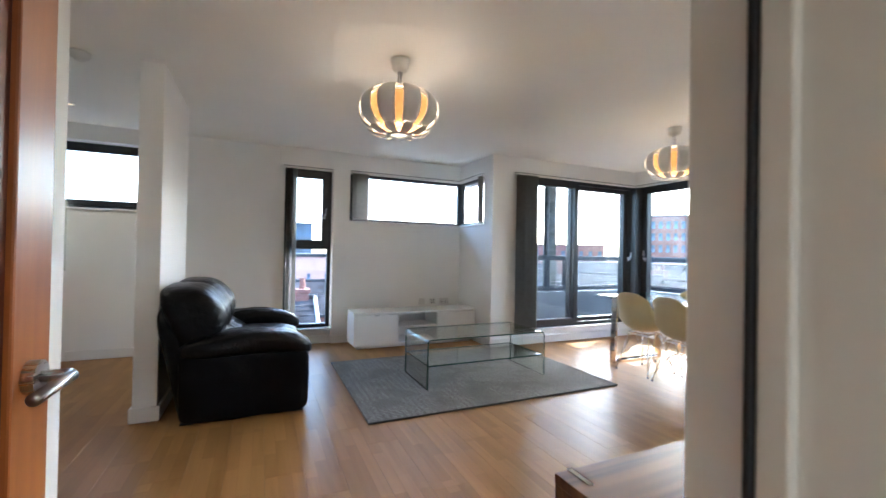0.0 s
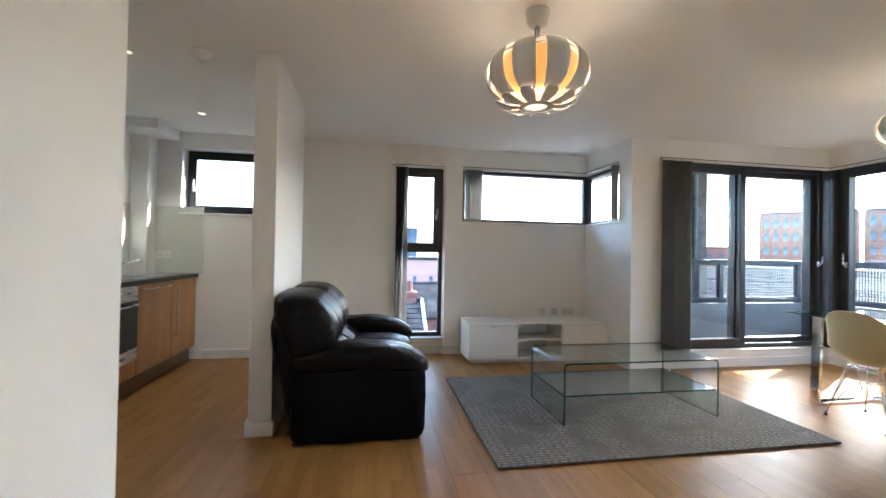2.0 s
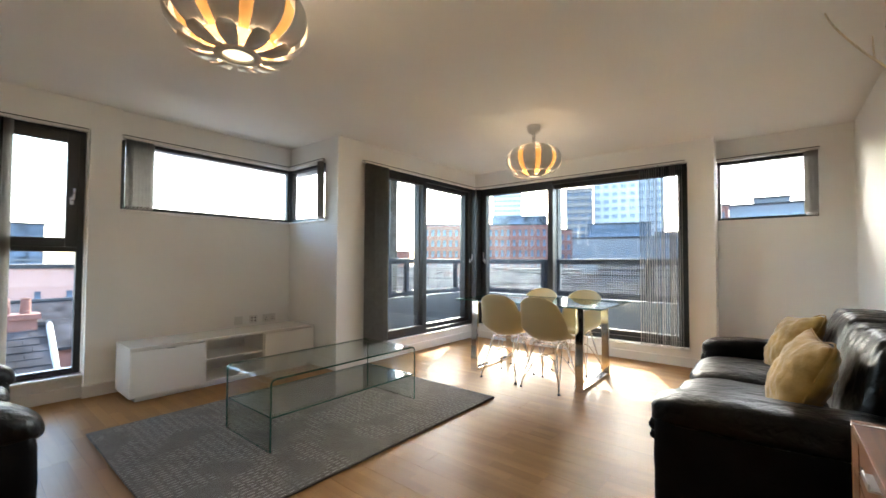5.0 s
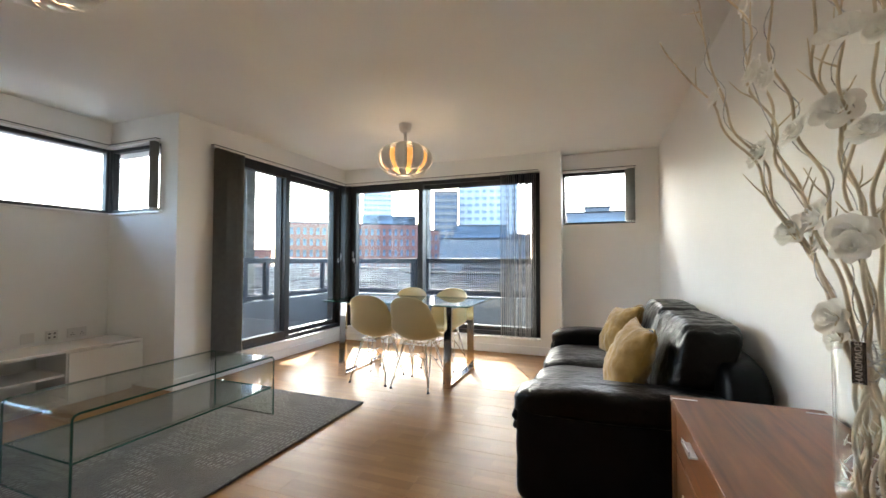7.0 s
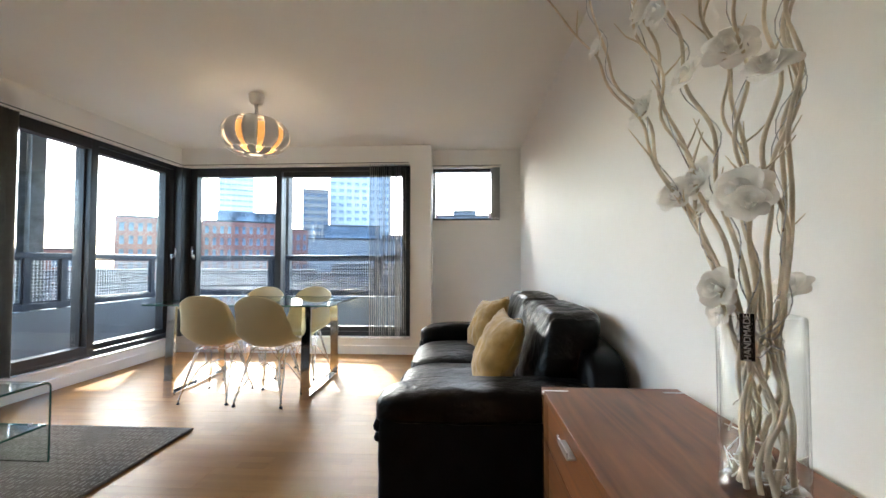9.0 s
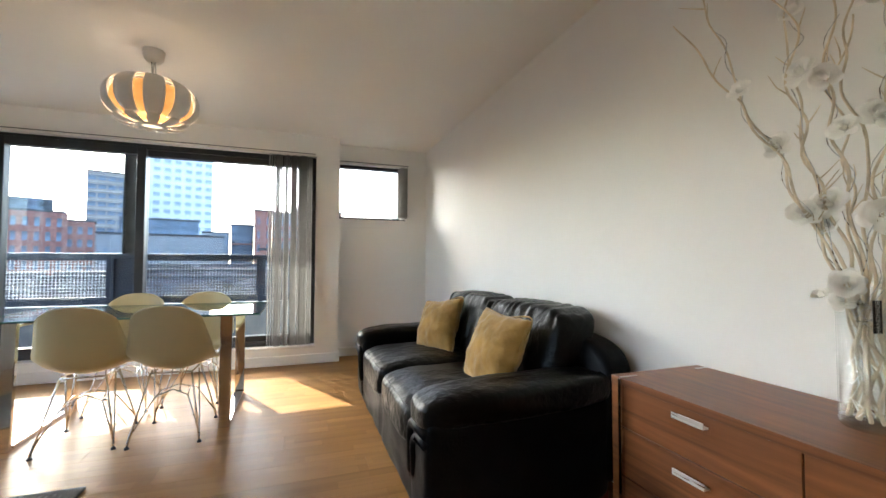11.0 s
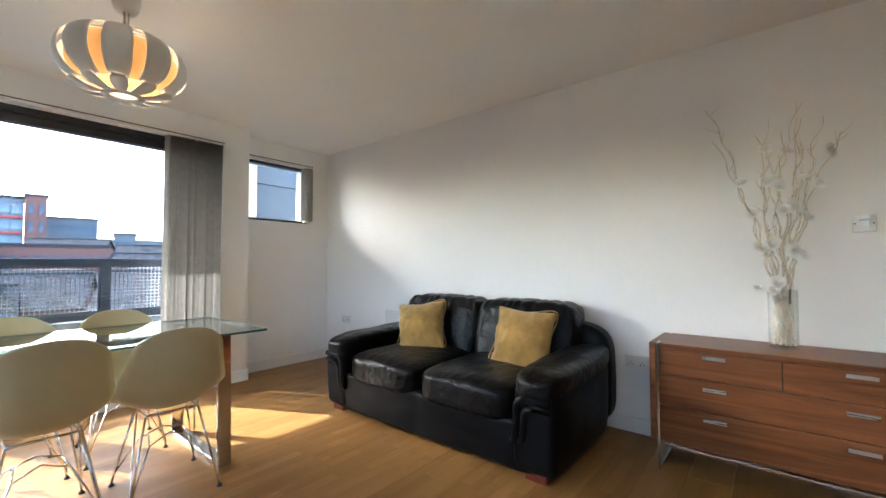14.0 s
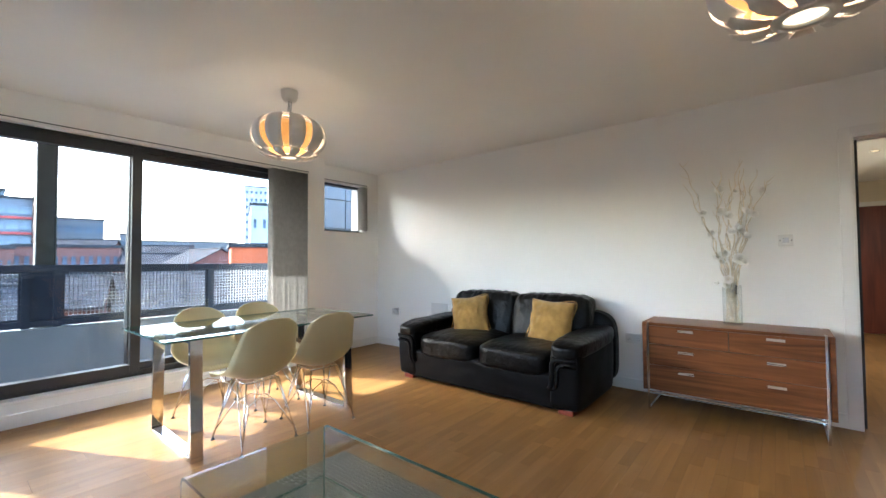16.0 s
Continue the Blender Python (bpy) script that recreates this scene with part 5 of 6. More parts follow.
for dx, dy in ((-1.24, 5.28), (-1.24, 4.09)):
    kl = new("downlight_beam", bpy.data.lights.new("downlight_beam", "SPOT"))
    kl.data.energy, kl.data.color, kl.data.spot_size, kl.data.spot_blend, kl.data.shadow_soft_size = 1.6, (1.0, 0.86, 0.66), radians(120), 0.7, 0.03
    kl.matrix_basis = pose(dx, dy, C - 0.008)

# ---- doors ----
d1 = tagged(new("door_1"), "open cherry-veneered entrance door with a steel lever handle", "door", kind="structure")
dx0, dx1, dya, dyb = -0.009, 0.035, 0.80, 1.515
part("leaf", B((dx0 + 0.008, dya, 0.008, dx1 - 0.008, dyb, 2.0), (dx1 - 0.008, 1.405, 0.008, dx1, dyb, 2.0), (dx1 - 0.008, dya, 0.008, dx1, 0.91, 2.0), (dx1 - 0.008, 0.91, 1.86, dx1, 1.405, 2.0), (dx1 - 0.008, 0.91, 0.008, dx1, 1.405, 0.22), bevel=0.001), CHERRY, d1)
part("bead", B((dx1 - 0.008, 1.383, 0.22, dx1 + 0.006, 1.405, 1.86), (dx1 - 0.008, 0.91, 0.22, dx1 + 0.006, 0.932, 1.86), bevel=0.004), CHERRY, d1, "raised wooden bead")
part("panel", B((dx1 - 0.0078, 0.932, 0.22, dx1 - 0.004, 1.383, 1.86)), DARKWOOD, d1, "dark recessed panel")
bm = bmesh.new()
yy, zz = 1.447, 0.977
tube(bm, [(dx1, yy, zz), (dx1 + 0.016, yy, zz)], 0.027, 28)
h1 = part("handle_rose", bm, STEEL, d1, "round steel rose", smooth=False)
part("lever", tube(bmesh.new(), [(dx1 + 0.014, yy, zz), (dx1 + 0.046, yy, zz), (dx1 + 0.053, yy - 0.001, zz), (dx1 + 0.056, yy - 0.008, zz), (dx1 + 0.056, yy - 0.128, zz)], 0.0095, 16), STEEL, h1, "steel lever bar", smooth=True)
part("hinge", tube(bmesh.new(), [(dx1 + 0.006, dya, 1.75), (dx1 + 0.006, dya, 1.85)], 0.006, 8), STEEL, d1, "steel hinge")
d2 = tagged(new("door_2"), "dark red-brown closed door at the end of the hall", "door", kind="structure")
part("leaf", B((-0.18, -4.30, 0.01, 0.60, -4.262, 2.0), bevel=0.003), DARKWOOD, d2)
part("frame", B((-0.25, -4.30, 0, -0.18, -4.25, 2.07), (0.60, -4.30, 0, 0.67, -4.25, 2.07), (-0.18, -4.30, 2.0, 0.60, -4.25, 2.07), bevel=0.003), TRIM, d2, "white door frame")


# ---- kitchen ----
KX = -1.52


def cabinet(y0, y1, label, handle):
    t = thing("base_cabinet", KX, y0, 0, label, "cabinet", group="kitchen base cabinets")
    L = y1 - y0
    part("carcass", B((-0.56, 0.001, 0.15, -0.021, L - 0.001, 0.885)), PLASTIC, t)
    d = part("door", B((-0.02, 0.002, 0.152, 0, L - 0.002, 0.882), bevel=0.002), BEECH, t)
    if handle == "h":
        pts = [(0, 0.06, 0.845), (0.03, 0.065, 0.845), (0.03, L - 0.065, 0.845), (0, L - 0.06, 0.845)]
    else:
        pts = [(0, 0.05, 0.36), (0.03, 0.05, 0.365), (0.03, 0.05, 0.83), (0, 0.05, 0.835)]
    part("handle", tube(bmesh.new(), pts, 0.005, 8), STEEL, d, "slim steel bar handle", smooth=True)
    return t


cabinet(4.85, 5.42, "beech-veneer kitchen base cabinet with a horizontal bar handle", "h")
cabinet(5.42, 5.955, "beech-veneer corner base cabinet with an upright bar handle", "v")
cabinet(3.25, 3.75, "beech-veneer kitchen base cabinet beyond the oven", "v")
cabinet(3.75, 4.25, "beech-veneer kitchen base cabinet beside the oven", "h")
tagged(part("worktop", B((-2.098, 3.25, 0.887, KX + 0.022, 5.958, 0.927), bevel=0.004), WORKTOP), "dark speckled laminate kitchen worktop", "worktop")
tagged(part("plinth", B((KX - 0.075, 3.25, 0, KX - 0.055, 5.955, 0.149)), wood_mat("dark_plinth_veneer", (0.20, 0.10, 0.045), (0.14, 0.065, 0.03), 0.4, "y")), "brown kitchen plinth board", "plinth")
tagged(part("splashback", B((-2.098, 3.25, 0.9275, -2.09, 5.788, 1.645), (-1.928, NY - 0.008, 0.9275, -1.46, NY - 0.001, 1.645), bevel=0.001), mat("pale_splashback", (0.62, 0.63, 0.58), 0.18, var=0.015)), "pale glossy splashback panel behind the worktop", "splashback")
ov = thing("built_in_oven", KX, 4.25, 0, "stainless steel built-in oven with a black glass door", "oven")
part("body", B((-0.55, 0.003, 0.15, -0.012, 0.597, 0.885)), DARK, ov)
part("control_panel", B((-0.0118, 0.004, 0.765, 0.004, 0.596, 0.882), bevel=0.002), STEEL, ov, "steel control panel")
od = part("oven_door", B((-0.0118, 0.004, 0.385, 0.006, 0.596, 0.76), bevel=0.002), mat("black_oven_glass", (0.01, 0.01, 0.011), 0.08), ov, "black glass oven door")
part("handle", tube(bmesh.new(), [(0.006, 0.06, 0.735), (0.04, 0.065, 0.735), (0.04, 0.535, 0.735), (0.006, 0.54, 0.735)], 0.008, 8), STEEL, od, "steel bar handle", smooth=True)
part("door_foot", B((-0.0118, 0.004, 0.285, 0.005, 0.596, 0.382), bevel=0.002), STEEL, ov, "steel lower panel")
part("drawer_front", B((-0.02, 0.004, 0.152, 0, 0.596, 0.28), bevel=0.002), BEECH, ov, "beech drawer front")
for k in range(4):
    part("knob", tube(bmesh.new(), [(0.004, 0.12 + 0.12 * k, 0.825), (0.022, 0.12 + 0.12 * k, 0.825)], 0.017, 16), STEEL, ov, "round control knob")
hd = thing("cooker_hood", -2.09, 4.55, 1.64, "stainless steel chimney cooker hood on the wall", "cooker hood")
bm = bmesh.new()
vs = [bm.verts.new(p) for p in ((0, -0.3, 0.0), (0.42, -0.3, 0.0), (0.42, 0.3, 0.0), (0, 0.3, 0.0), (0, -0.3, 0.04), (0.42, -0.3, 0.04), (0.42, 0.3, 0.04), (0, 0.3, 0.04), (0, -0.12, 0.20), (0.2, -0.12, 0.20), (0.2, 0.12, 0.20), (0, 0.12, 0.20))]
for q in ((3, 2, 1, 0), (0, 1, 5, 4), (1, 2, 6, 5), (2, 3, 7, 6), (3, 0, 4, 7), (4, 5, 9, 8), (5, 6, 10, 9), (6, 7, 11, 10), (7, 4, 8, 11), (8, 9, 10, 11)):
    bm.faces.new([vs[i] for i in q])
part("canopy", bm, STEEL, hd)
part("chimney", B((0.0, -0.12, 0.2005, 0.2, 0.12, C - 1.64 - 0.001), bevel=0.002), STEEL, hd, "steel chimney duct")
sk = thing("kitchen_sink", -1.80, 5.32, 0.927, "stainless steel inset sink with drainer on the worktop", "sink")
bm = B((-0.22, -0.40, 0.0003, 0.22, 0.40, 0.007), bevel=0.003)
part("rim", bm, STEEL, sk)
# No hollow here: darker steel on a flat plate paints the bowl's shade.
part("bowl", B((-0.16, -0.34, 0.0072, 0.16, 0.02, 0.0082)), mat("shaded_bowl_steel", (0.25, 0.25, 0.26), 0.35, metal=1.0), sk, "flat plate darkened like the shaded inside of a bowl")
tp = part("tap", tube(bmesh.new(), [(-0.16, 0.06, 0.007), (-0.16, 0.06, 0.10), (-0.15, 0.07, 0.115), (-0.02, 0.13, 0.15)], 0.012, 12, 0.009), CHROME, sk, "chrome mixer tap", smooth=True)
part("tap_lever", tube(bmesh.new(), [(-0.16, 0.06, 0.10), (-0.16, 0.05, 0.135), (-0.10, 0.03, 0.16)], 0.006, 8), CHROME, tp, "chrome lever", smooth=True)


# ---- balcony ----
RX, RY = 6.70, 6.0
structure("balcony_floor", B((GE + 0.3, 0.7, -0.15, RX + 0.3, RY + 0.3, 0.06), (3.34, GN + 0.3, -0.15, GE + 0.3, RY + 0.3, 0.06)), DECK, "pale balcony paving", "balcony floor")
structure("balcony_parapet", B((RX - 0.06, 0.76, 0.0, RX + 0.06, RY + 0.06, 0.575), (3.345, RY - 0.06, 0.0, RX - 0.06, RY + 0.06, 0.575), bevel=0.004), PARAPET, "low rendered balcony wall, shade and reflection in its grey-blue colour", "parapet")
structure("roof_canopy", B((0.3, 0.76, 2.76, 7.82, 7.0, 2.95), (-2.6, -4.6, 2.76, 0.299, 6.3, 2.95)), CONCRETE, "pale flat roof with a deep overhang over the balcony", "roof")


def wires(bm, axis, at, a0, a1, z0, z1, step):
    r = 0.0026
    n = int((a1 - a0) / step)
    for i in range(1, n):
        a = a0 + (a1 - a0) * i / n
        box(bm, *((at - r, a - r, z0, at + r, a + r, z1) if axis == "x" else (a - r, at - r, z0, a + r, at + r, z1)))
    m = int((z1 - z0) / step)
    for i in range(1, m):
        z = z0 + (z1 - z0) * i / m
        box(bm, *((at + r, a0, z - r, at + 3 * r, a1, z + r) if axis == "x" else (a0, at + r, z - r, a1, at + 3 * r, z + r)))
    return bm


def railing(axis, at, posts, label):
    t = tagged(new("balcony_railing"), label, "railing", group="balcony railings")
    p0, p1 = posts[0] - 0.03, posts[-1] + 0.03
    bar = lambda za, zb, h: B(((at - h, p0, za, at + h, p1, zb) if axis == "x" else (p0, at - h, za, p1, at + h, zb)), bevel=0.004)
    part("top_rail", bar(1.115, 1.175, 0.035), RAILM, t, "blue-grey steel handrail")
    part("bottom_rail", bar(0.590, 0.650, 0.028), RAILM, t, "blue-grey steel bottom rail")
    for a in posts:
        part("post", B(((at - 0.027, a - 0.03, 0.576, at + 0.027, a + 0.03, 1.114) if axis == "x" else (a - 0.03, at - 0.027, 0.576, a + 0.03, at + 0.027, 1.114)), bevel=0.003), RAILM, t)
    for a, b in zip(posts, posts[1:]):
        if b - a < 0.3:
            part("infill_plate", B(((at - 0.008, a + 0.03, 0.65, at + 0.008, b - 0.03, 1.114) if axis == "x" else (a + 0.03, at - 0.008, 0.65, b - 0.03, at + 0.008, 1.114))), RAILM, t, "solid steel plate")
            continue
        fr = part("panel_frame", B(*bars((a + 0.031, 0.651, b - 0.031, 1.114), 0.02, 0.02, axis, at - 0.01), bevel=0.002), RAILM, t)
        part("wire_mesh", wires(bmesh.new(), axis, at, a + 0.05, b - 0.05, 0.67, 1.095, 0.033), STEEL, fr, "galvanised square wire mesh")
    return t


railing("x", RX, [0.85, 1.40, 2.85, 4.22, 4.44, 5.90], "steel balcony railing with square wire mesh panels")
railing("y", RY, [3.40, 4.68, 5.06, 6.33, 6.64], "steel balcony railing with square wire mesh panels")
COLM = mat("weathered_column_paint", (0.12, 0.13, 0.13), 0.55, var=0.25, scale=9, bump=0.1)
for cx, cy in ((4.84, RY + 0.14), (RX + 0.14, 4.30)):
    cl = thing("steel_column", cx, cy, 0.06, "weathered grey steel column holding the canopy", "column")
    part("shaft", B((-0.075, -0.075, 0.012, 0.075, -0.063, 2.699), (-0.075, 0.063, 0.012, 0.075, 0.075, 2.699), (-0.008, -0.063, 0.012, 0.008, 0.063, 2.699)), COLM, cl)
    part("base_plate", B((-0.10, -0.10, 0, 0.10, 0.10, 0.012), bevel=0.002), COLM, cl)

# ---- the town around ----
GZ = -11.0
structure("ground", B((-900, -900, GZ - 0.5, 900, 900, GZ)), ASPHALT, "grey town ground far below", "ground")
EYE0 = Vector((0.85, 1.6, 1.1))


def building(name, th0, th1, dist, top, wall, rows, cols, label, glassm=None, deep=14, fw=0.62, fh=0.55, base=GZ, crown=0.0, pil=0.0, bands=None, twist=0.0, first=None):
    """A block seen between two bearings, in degrees from +x; its facade looks back along the mean bearing."""
    mid = (th0 + th1) / 2
    w = 2 * dist * math.tan(radians(abs(th1 - th0) / 2))
    p = EYE0 + dist * Vector((math.cos(radians(mid)), math.sin(radians(mid)), 0))
    t = thing(name, p.x, p.y, base, label, "building", mid - 90 + twist)
    H = top - base
    part("wall", B((-w / 2, 0, 0, w / 2, deep, H)), wall, t)
    part("roof", B((-w / 2 - 0.2, -0.2, H, w / 2 + 0.2, deep + 0.2, H + 0.4)), FELT, t, "flat roof edge")
    if rows:
        cw = w / cols
        z0 = first if first is not None else 1.0
        fhh = (H - z0 - 0.6) / rows
        me = None
        for r in range(rows):
            for c in range(cols):
                zc, xc = z0 + fhh * (r + 0.5), -w / 2 + cw * (c + 0.5)
                if me is None:
                    ob = part("window", B((-cw * fw / 2, -0.12, -fhh * fh / 2, cw * fw / 2, 0.05, fhh * fh / 2)), glassm or FARGLASS, t)
                    me = ob.data
                else:
                    ob = new("window", me)
                    ob.parent = t
                ob.location = (xc, 0, zc)
        for r in range(rows if bands else 0):
            part("floor_band", B((-w / 2, -0.28, z0 + fhh * r - 0.2, w / 2, -0.001, z0 + fhh * r + 0.2)), bands, t)
        if pil:
            for c in range(cols + 1):
                part("pilaster", B((-w / 2 + cw * c - pil / 2, -0.3, 0, -w / 2 + cw * c + pil / 2, -0.0012, H - 0.05)), wall, t)
    if crown:
        part("penthouse", B((-w * 0.36, 2, H + 0.4, w * 0.42, deep - 2, H + 0.4 + crown)), FARGLASS, t, "set-back glazed top floor")
    return t


building("office_building", 24.0, 33.8, 118, 11.5, BRICK, 7, 12, "red brick office block with rows of blue-tinted windows", crown=2.6, pil=0.9, fw=0.75, fh=0.62)
building("office_building", 34.5, 42.0, 112, 11.0, BRICK, 7, 9, "red brick office wing with rows of blue-tinted windows", pil=0.8, fw=0.75, fh=0.62)
building("office_building", 21.6, 24.0, 120, 10.0, BRICK, 7, 3, "end bay of the red brick office block", fw=0.5, fh=0.6)
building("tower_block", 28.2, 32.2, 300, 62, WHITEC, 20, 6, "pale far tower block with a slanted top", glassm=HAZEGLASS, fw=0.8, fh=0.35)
building("tower_block", 18.9, 22.3, 175, 31, mat("beige_balcony_concrete", (0.20, 0.175, 0.155), 0.8, var=0.1, scale=0.3), 14, 4, "beige tower block with stacked balconies", fw=0.8, fh=0.5, bands=mat("weathered_balcony_slab", (0.27, 0.25, 0.23), 0.85, var=0.1, scale=0.3))
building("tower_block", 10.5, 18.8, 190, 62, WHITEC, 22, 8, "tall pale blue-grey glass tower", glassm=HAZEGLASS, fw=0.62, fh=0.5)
building("office_building", 12.0, 19.5, 150, 14, FARGLASS, 5, 8, "blue glass podium with a teal roof edge", bands=mat("teal_edge", (0.05, 0.42, 0.40), 0.5), fw=0.8, fh=0.6)
building("warehouse", 9.5, 21.5, 100, 6.5, ZINC, 3, 8, "long grey metal-clad block", fw=0.2, fh=0.2)
building("warehouse", 13.5, 18.0, 40, 0.55, mat("red_panel_cladding", (0.46, 0.13, 0.09), 0.6, var=0.1), 4, 5, "low block with red and blue panels", fw=0.35, fh=0.4, deep=10)
# These windows are coloured pale blue to stand for reflected sky.
building("office_building", -3.3, 3.9, 105, 12.9, mat("blue_grey_render", (0.14, 0.155, 0.18), 0.6, var=0.08), 8, 8, "blue-grey office block with red floor bands", glassm=mat("sky_reflection_glazing", (0.21, 0.26, 0.30), 0.4, var=0.3, scale=0.2), fw=0.86, fh=0.5, bands=mat("red_band", (0.45, 0.06, 0.05), 0.6))
building("office_building", 3.92, 6.0, 104, 13.1, BRICK, 7, 2, "red brick stair tower of the blue-grey offices", fw=0.25)
building("office_building", -4.9, -3.4, 104, 13.4, BRICK, 7, 2, "red brick end bay of the blue-grey offices", fw=0.4)
building("office_building", -12.3, -10.4, 118, 7.8, ZINC, 4, 4, "low grey-blue offices behind the roofs", fw=0.7)
building("office_building", -9.0, -4.9, 120, 10.9, ZINC, 7, 5, "small blue-grey office block", fw=0.75)
building("tower_block", -26.0, -23.3, 160, 28.5, CONCRETE, 14, 5, "pale concrete tower on the skyline", fw=0.5, fh=0.4)
building("office_building", -24.0, -18.6, 42, 2.65, ORANGE, 3, 4, "low orange clad block below the skyline", fw=0.15, fh=0.2, deep=8)
building("house", -26.0, -22.7, 75, 11.0, WHITEC, 4, 3, "white rendered block behind the orange one", fw=0.3, fh=0.3)
building("warehouse", -22.5, -9, 190, 9.6, ZINC, 0, 1, "long grey hall on the skyline", deep=30)
building("warehouse", 44, 58, 130, 4.0, BRICK, 3, 12, "row of low red brick blocks", fw=0.4)
building("warehouse", 60, 78, 120, 3.0, CONCRETE, 3, 12, "row of low pale blocks", fw=0.4)
building("house", 76, 81, 60, 0.6, PINK, 3, 5, "pink rendered block beyond the slate roof", fw=0.4)
building("house", 81, 88, 60, 0.2, mat("sandstone_render", (0.46, 0.27, 0.22), 0.8, var=0.1), 2, 3, "pinkish sandstone block beyond the slate roof", fw=0.2, fh=0.25)
building("office_building", 84, 93, 130, 9, FARGLASS, 5, 8, "far blue-grey glass block", fw=0.8, bands=ZINC)
building("warehouse", 95, 125, 140, 1.0, CONCRETE, 3, 14, "far pale low town blocks", fw=0.4)
building("office_building", 6.02, 8.6, 112, 10.2, FARGLASS, 5, 12, "dark glass office wing with red floor bands", fw=0.8, bands=BRICK)

building("office_building", 8.7, 11.6, 140, 10.0, ZINC, 5, 5, "grey office block beyond the glass wing", fw=0.6)
building("office_building", -1.5, 1.6, 112, 15.0, ZINC, 0, 1, "grey plant room on the roof of the offices", deep=8)
building("terrace", -1.0, 5.6, 66, 2.9, BRICK, 5, 12, "red brick terrace with rows of sash windows", fw=0.4, fh=0.5, deep=9)
building("terrace", -9.4, -1.2, 74, 3.4, BRICK, 5, 12, "red brick mill block with large windows", fw=0.5, fh=0.55, deep=9)
building("terrace", -17.0, -11.5, 80, 1.9, BRICK, 5, 11, "red brick block with dark windows", fw=0.45, fh=0.5, deep=9)
building("terrace", -14.5, -8.5, 44, 0.35, BRICK, 4, 9, "red brick row just below the balcony rail", fw=0.4, fh=0.5, deep=7)
building("terrace", -6.5, -1.5, 52, 0.2, BRICK, 4, 8, "red brick row just below the balcony rail", fw=0.4, fh=0.5, deep=7)
building("terrace", 20.5, 30.0, 72, -0.6, BRICK, 4, 14, "low red brick block in front of the offices", fw=0.45, fh=0.5, deep=9)
building("terrace", 31.0, 44.0, 66, -0.3, BRICK, 4, 16, "low red brick row in front of the offices", fw=0.4, fh=0.5, deep=9)


def pitched_house(x, y, w, d, eave, ridge, rz, wallm, label, chimney=None, tiles=0):
    """A house with a slate gable roof along local x."""
    t = thing("house", x, y, GZ, label, "house", rz)
    E_, R_ = eave - GZ, ridge - GZ
    bm = bmesh.new()
    box(bm, -w / 2, -d / 2, 0, w / 2, d / 2, E_)
    for sx in (-1, 1):
        vs = [bm.verts.new((sx * w / 2, a, b)) for a, b in ((-d / 2, E_), (d / 2, E_), (0, R_))]
        bm.faces.new(vs)
    part("wall", bm, wallm, t)
    bm = bmesh.new()
    ov = 0.35
    for sy in (-1, 1):
        sl = (R_ - E_) / (d / 2)
        a = [(-w / 2 - ov, sy * (d / 2 + ov), E_ - sl * ov), (w / 2 + ov, sy * (d / 2 + ov), E_ - sl * ov), (w / 2 + ov, 0, R_), (-w / 2 - ov, 0, R_)]
        lo = [bm.verts.new(p) for p in a]
        hi = [bm.verts.new((p[0], p[1], p[2] + 0.14)) for p in a]
        bm.faces.new(hi), bm.faces.new(lo[::-1])
        for k in range(4):
            bm.faces.new((lo[k], lo[(k + 1) % 4], hi[(k + 1) % 4], hi[k]))
    rf = part("roof", bm, SLATE, t, "grey slate gable roof")
    part("ridge", tube(bmesh.new(), [(-w / 2 - ov, 0, R_ + 0.14), (w / 2 + ov, 0, R_ + 0.14)], 0.13, 8), FELT, rf, "dark ridge tiles")
    if tiles:
        n, m = tiles, int(w / 0.34)
        sl = (R_ - E_) / (d / 2)
        bm = bmesh.new()
        for sy in (-1, 1):
            for i in range(n):
                for k in range(m):
                    rr = random.Random(i * 991 + k)
                    y0, y1 = (i / n) * d / 2, ((i + 1.12) / n) * d / 2
                    x0 = -w / 2 - 0.2 + (k + (0.5 if i % 2 else 0)) * (w + 0.4) / (m + 0.5)
                    h = 0.15 + rr.uniform(0, 0.015)
                    q = [(x0, sy * y0, R_ - sl * y0 + h), (x0 + (w + 0.4) / (m + 0.5) - 0.012, sy * y0, R_ - sl * y0 + h), (x0 + (w + 0.4) / (m + 0.5) - 0.012, sy * y1, R_ - sl * y1 + h + 0.03), (x0, sy * y1, R_ - sl * y1 + h + 0.03)]
                    lo = [bm.verts.new((p[0], p[1], p[2] - 0.03)) for p in q]
                    hi = [bm.verts.new(p) for p in q]
                    bm.faces.new(hi if sy < 0 else hi[::-1])
                    for e in range(4):
                        bm.faces.new((lo[e], lo[(e + 1) % 4], hi[(e + 1) % 4], hi[e]))
        tagged(part("slate_tiles", bm, SLATE, t, "overlapping grey slates"), kind="stuff")
    if chimney:
        cx, cy, ch = chimney
        cp = part("chimney", B((cx - 0.45, cy - 0.35, R_ - 1.2, cx + 0.45, cy + 0.35, R_ + ch), (cx - 0.52, cy - 0.42, R_ + ch, cx + 0.52, cy + 0.42, R_ + ch + 0.15)), BRICK, t, "red brick chimney stack")
        for k in (-0.22, 0.22):
            part("chimney_pot", revolve(bmesh.new(), [(0.13, R_ + ch + 0.15), (0.11, R_ + ch + 0.6), (0.14, R_ + ch + 0.62), (0.0, R_ + ch + 0.62)], 12, cx + k, cy), BRICK, cp)
    for k in range(max(1, int(w / 3))):
        for sy in (-1, 1):
            xx = -w / 2 + (k + 0.5) * w / max(1, int(w / 3))
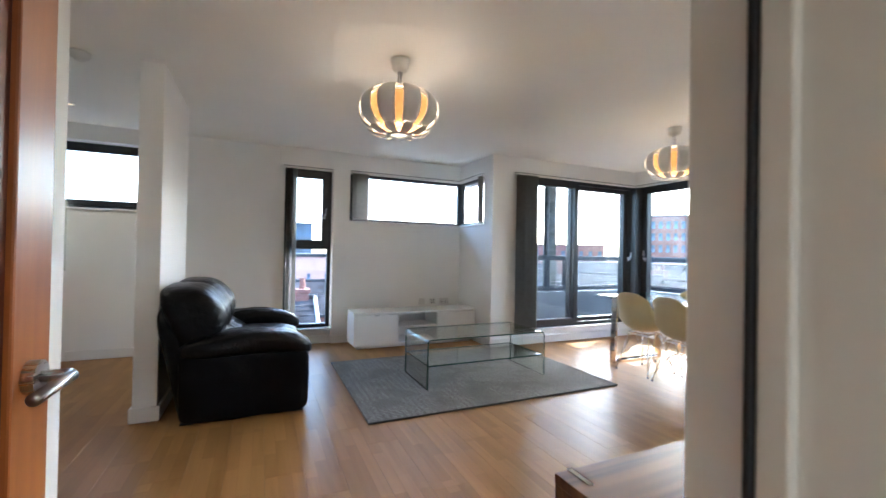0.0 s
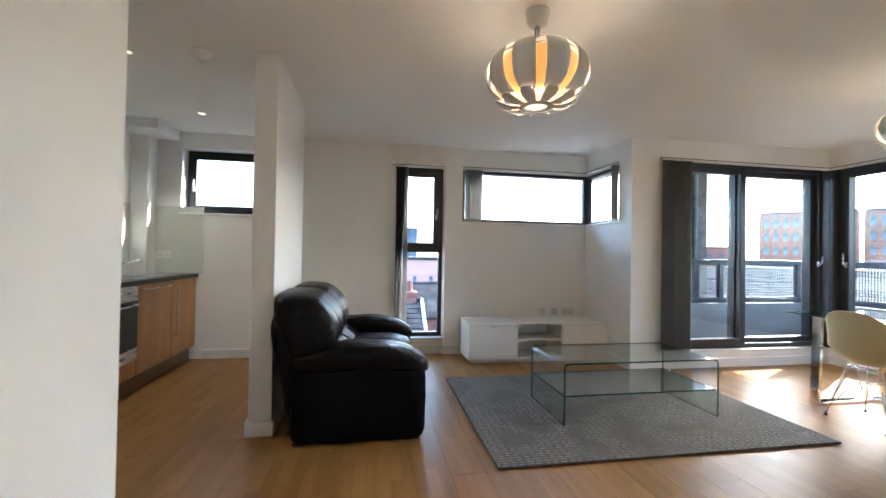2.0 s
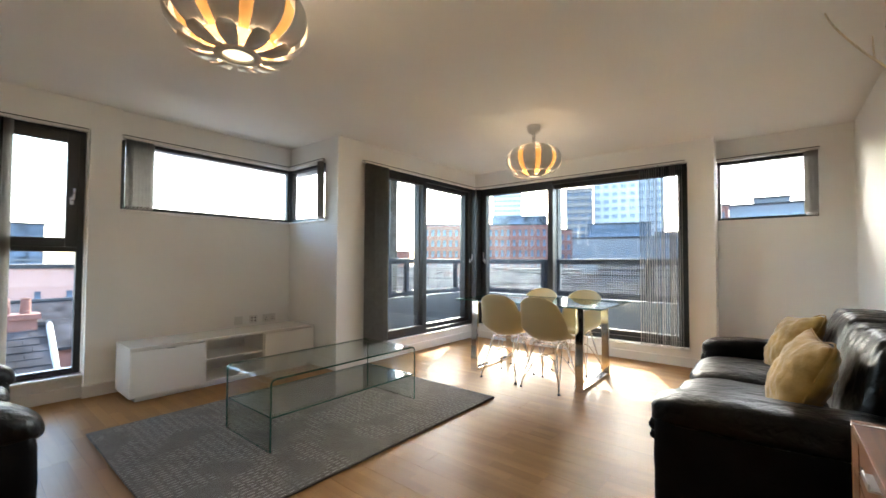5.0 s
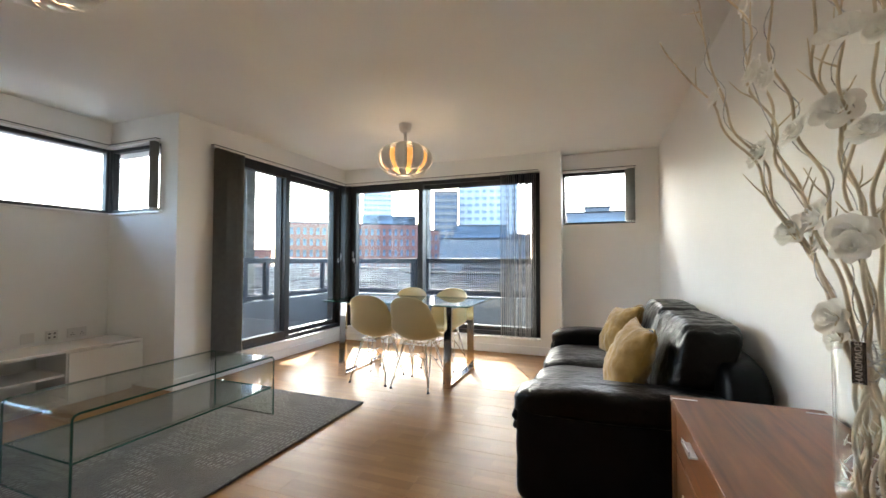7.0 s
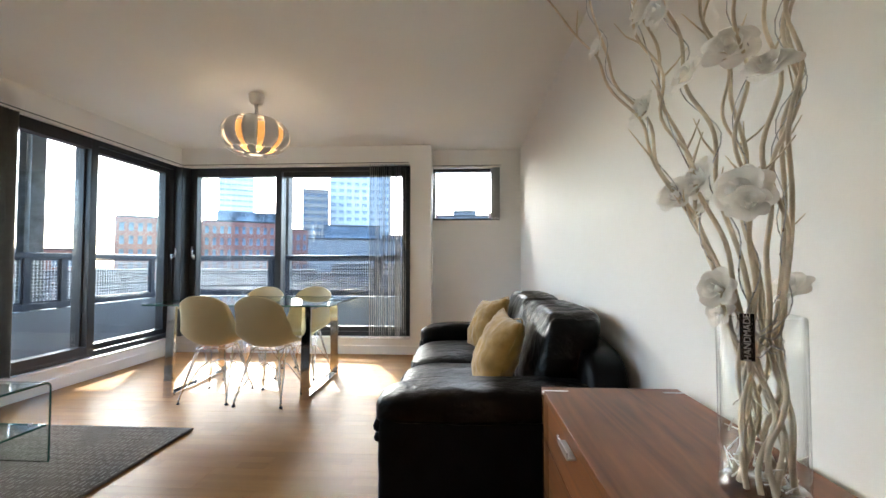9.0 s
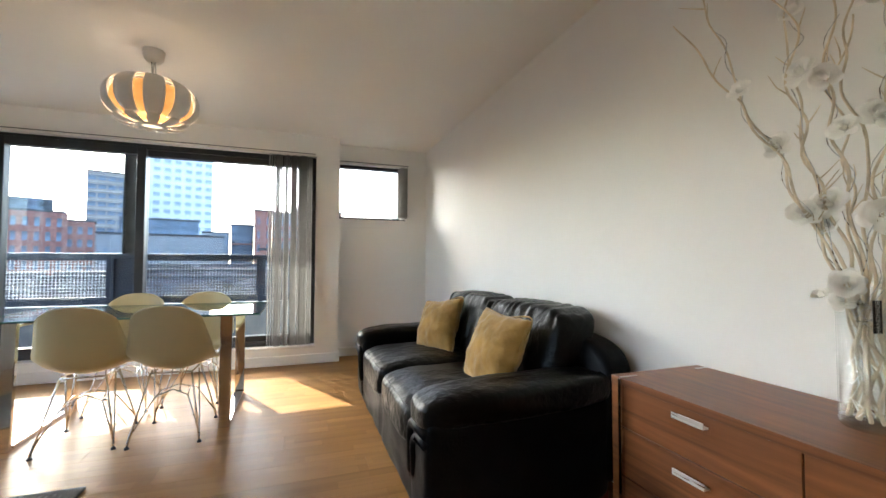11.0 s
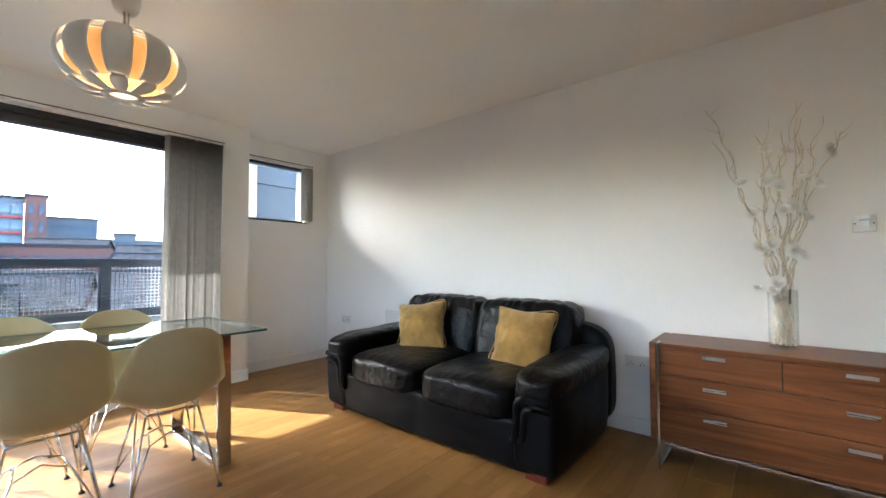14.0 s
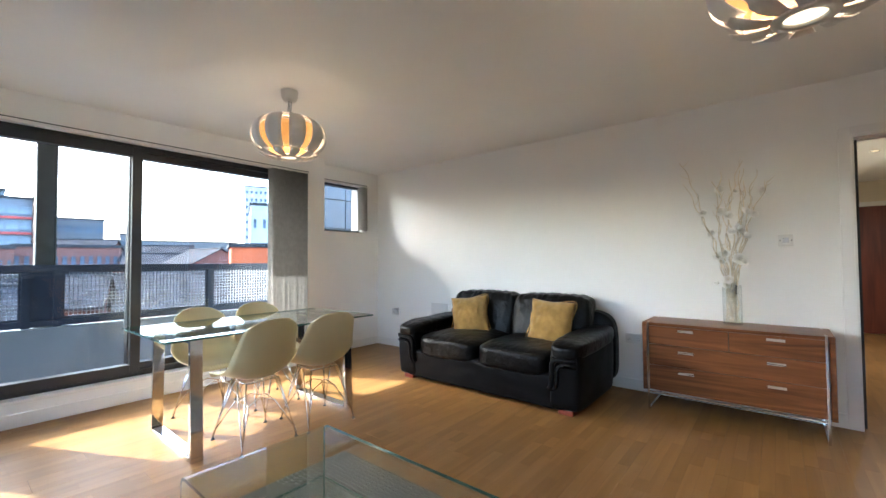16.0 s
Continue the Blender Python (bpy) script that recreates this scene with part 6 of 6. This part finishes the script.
            part("window", B((xx - 0.5, sy * d / 2 - 0.06, E_ - 2.0, xx + 0.5, sy * d / 2 + 0.06, E_ - 0.6)), FARGLASS, t)
    return t


near_house = pitched_house(-1.75, 19.0, 8.0, 7.0, -3.3, -1.0, 0, BRICK, "red brick house with a slate roof and chimney", (3.55, 0.1, 0.35), tiles=14)
part("coping", tube(bmesh.new(), [(4.28, -3.75, 7.52), (4.28, 0.0, 10.2)], 0.08, 6), CONCRETE, near_house, "pale coping along the gable")
pitched_house(4.2, 33.0, 12, 7, -3.2, -1.3, 5, BRICK, "red brick terrace house with a slate roof", (-3.5, 0.0, 0.8))
for th, dist, ridge, w, rz in ((-17.1, 62, 2.9, 9, 20), (-13.3, 76, 3.8, 8, 75), (-14.8, 70, 2.5, 12, 80), (-6.6, 92, 5.2, 10, 70), (-8.2, 96, 4.3, 12, 85), (-19.2, 74, 2.9, 11, 60)):
    pitched_house(EYE0.x + dist * math.cos(radians(th)), EYE0.y + dist * math.sin(radians(th)), w, 8, ridge - 2.2, ridge, th + rz, BRICK, "slate-roofed brick house on the skyline")
rnd = random.Random(5)
for k in range(26):
    th = -32 + k * 4.3 + rnd.uniform(-1.5, 1.5)
    dist = rnd.choice((34, 46, 58, 70)) + rnd.uniform(-4, 4)
    ridge = 1.1 - dist * rnd.uniform(0.006, 0.055)
    if th > 70:
        continue
    pitched_house(EYE0.x + dist * math.cos(radians(th)), EYE0.y + dist * math.sin(radians(th)), rnd.uniform(8, 15), rnd.uniform(6, 9), ridge - rnd.uniform(1.6, 2.6), ridge, th + rnd.choice((0, 90, 70, 20)), BRICK,
                  "slate-roofed brick house seen from above", (2, 0, 0.7) if rnd.random() < 0.4 else None)
wg = thing("neighbour_wing", 9.5, -2.1, GZ, "grey panel-clad wing of the same building", "building")
part("wall", B((-1.49, -2.8, 0, -0.9, 2.83, 15.5)), DARK, wg, "dark backing behind the panels")
for r in range(26):
    for c in range(6):
        z = 0.3 + r * 0.57
        if z > 14.8 or z < 9:
            continue
        part("cladding_panel", B((-1.53, 2.84 - 0.9 * (c + 1) + 0.010, z + 0.010, -1.491, 2.84 - 0.9 * c - 0.010, z + 0.560), bevel=0.003), ZINC, wg)


# ---- floorboards ----
def boards():
    """Laminate boards laid along y, in staggered rows."""
    bw, bl, g = 0.193, 1.29, 0.0003
    cache = {}
    rnd = random.Random(3)

    def lay(x, y0, y1, w):
        key = (round(w, 3), round(y1 - y0, 3))
        if key not in cache:
            bm = B((-w / 2 + g, g, -0.012, w / 2 - g, y1 - y0 - g, 0.0))
            bmesh.ops.bevel(bm, geom=[e for e in bm.edges if all(v.co.z > -0.001 for v in e.verts)], offset=0.0005, segments=1, affect="EDGES")
            ob = part("plank", bm, PLANK, floor)
            cache[key] = ob.data
        else:
            ob = new("plank", cache[key])
            ob.parent = floor
        ob.location = (x, y0, 0)

    def area(xa, xb, ya, yb):
        n = int(math.ceil((xb - xa) / bw))
        for i in range(n):
            x0, x1 = xa + i * bw, min(xb, xa + (i + 1) * bw)
            y = ya - (0.0, 0.43, 0.86)[i % 3] - (0.17 if i % 2 else 0)
            while y < yb:
                a, b = max(y, ya), min(y + bl, yb)
                if b - a > 0.03:
                    lay((x0 + x1) / 2, a, b, x1 - x0)
                y += bl

    area(-2.1, EX, SY, NY)
    area(0.04, 0.84, 0.70, SY)
    area(-0.30, 0.98, -4.3, 0.70)


boards()
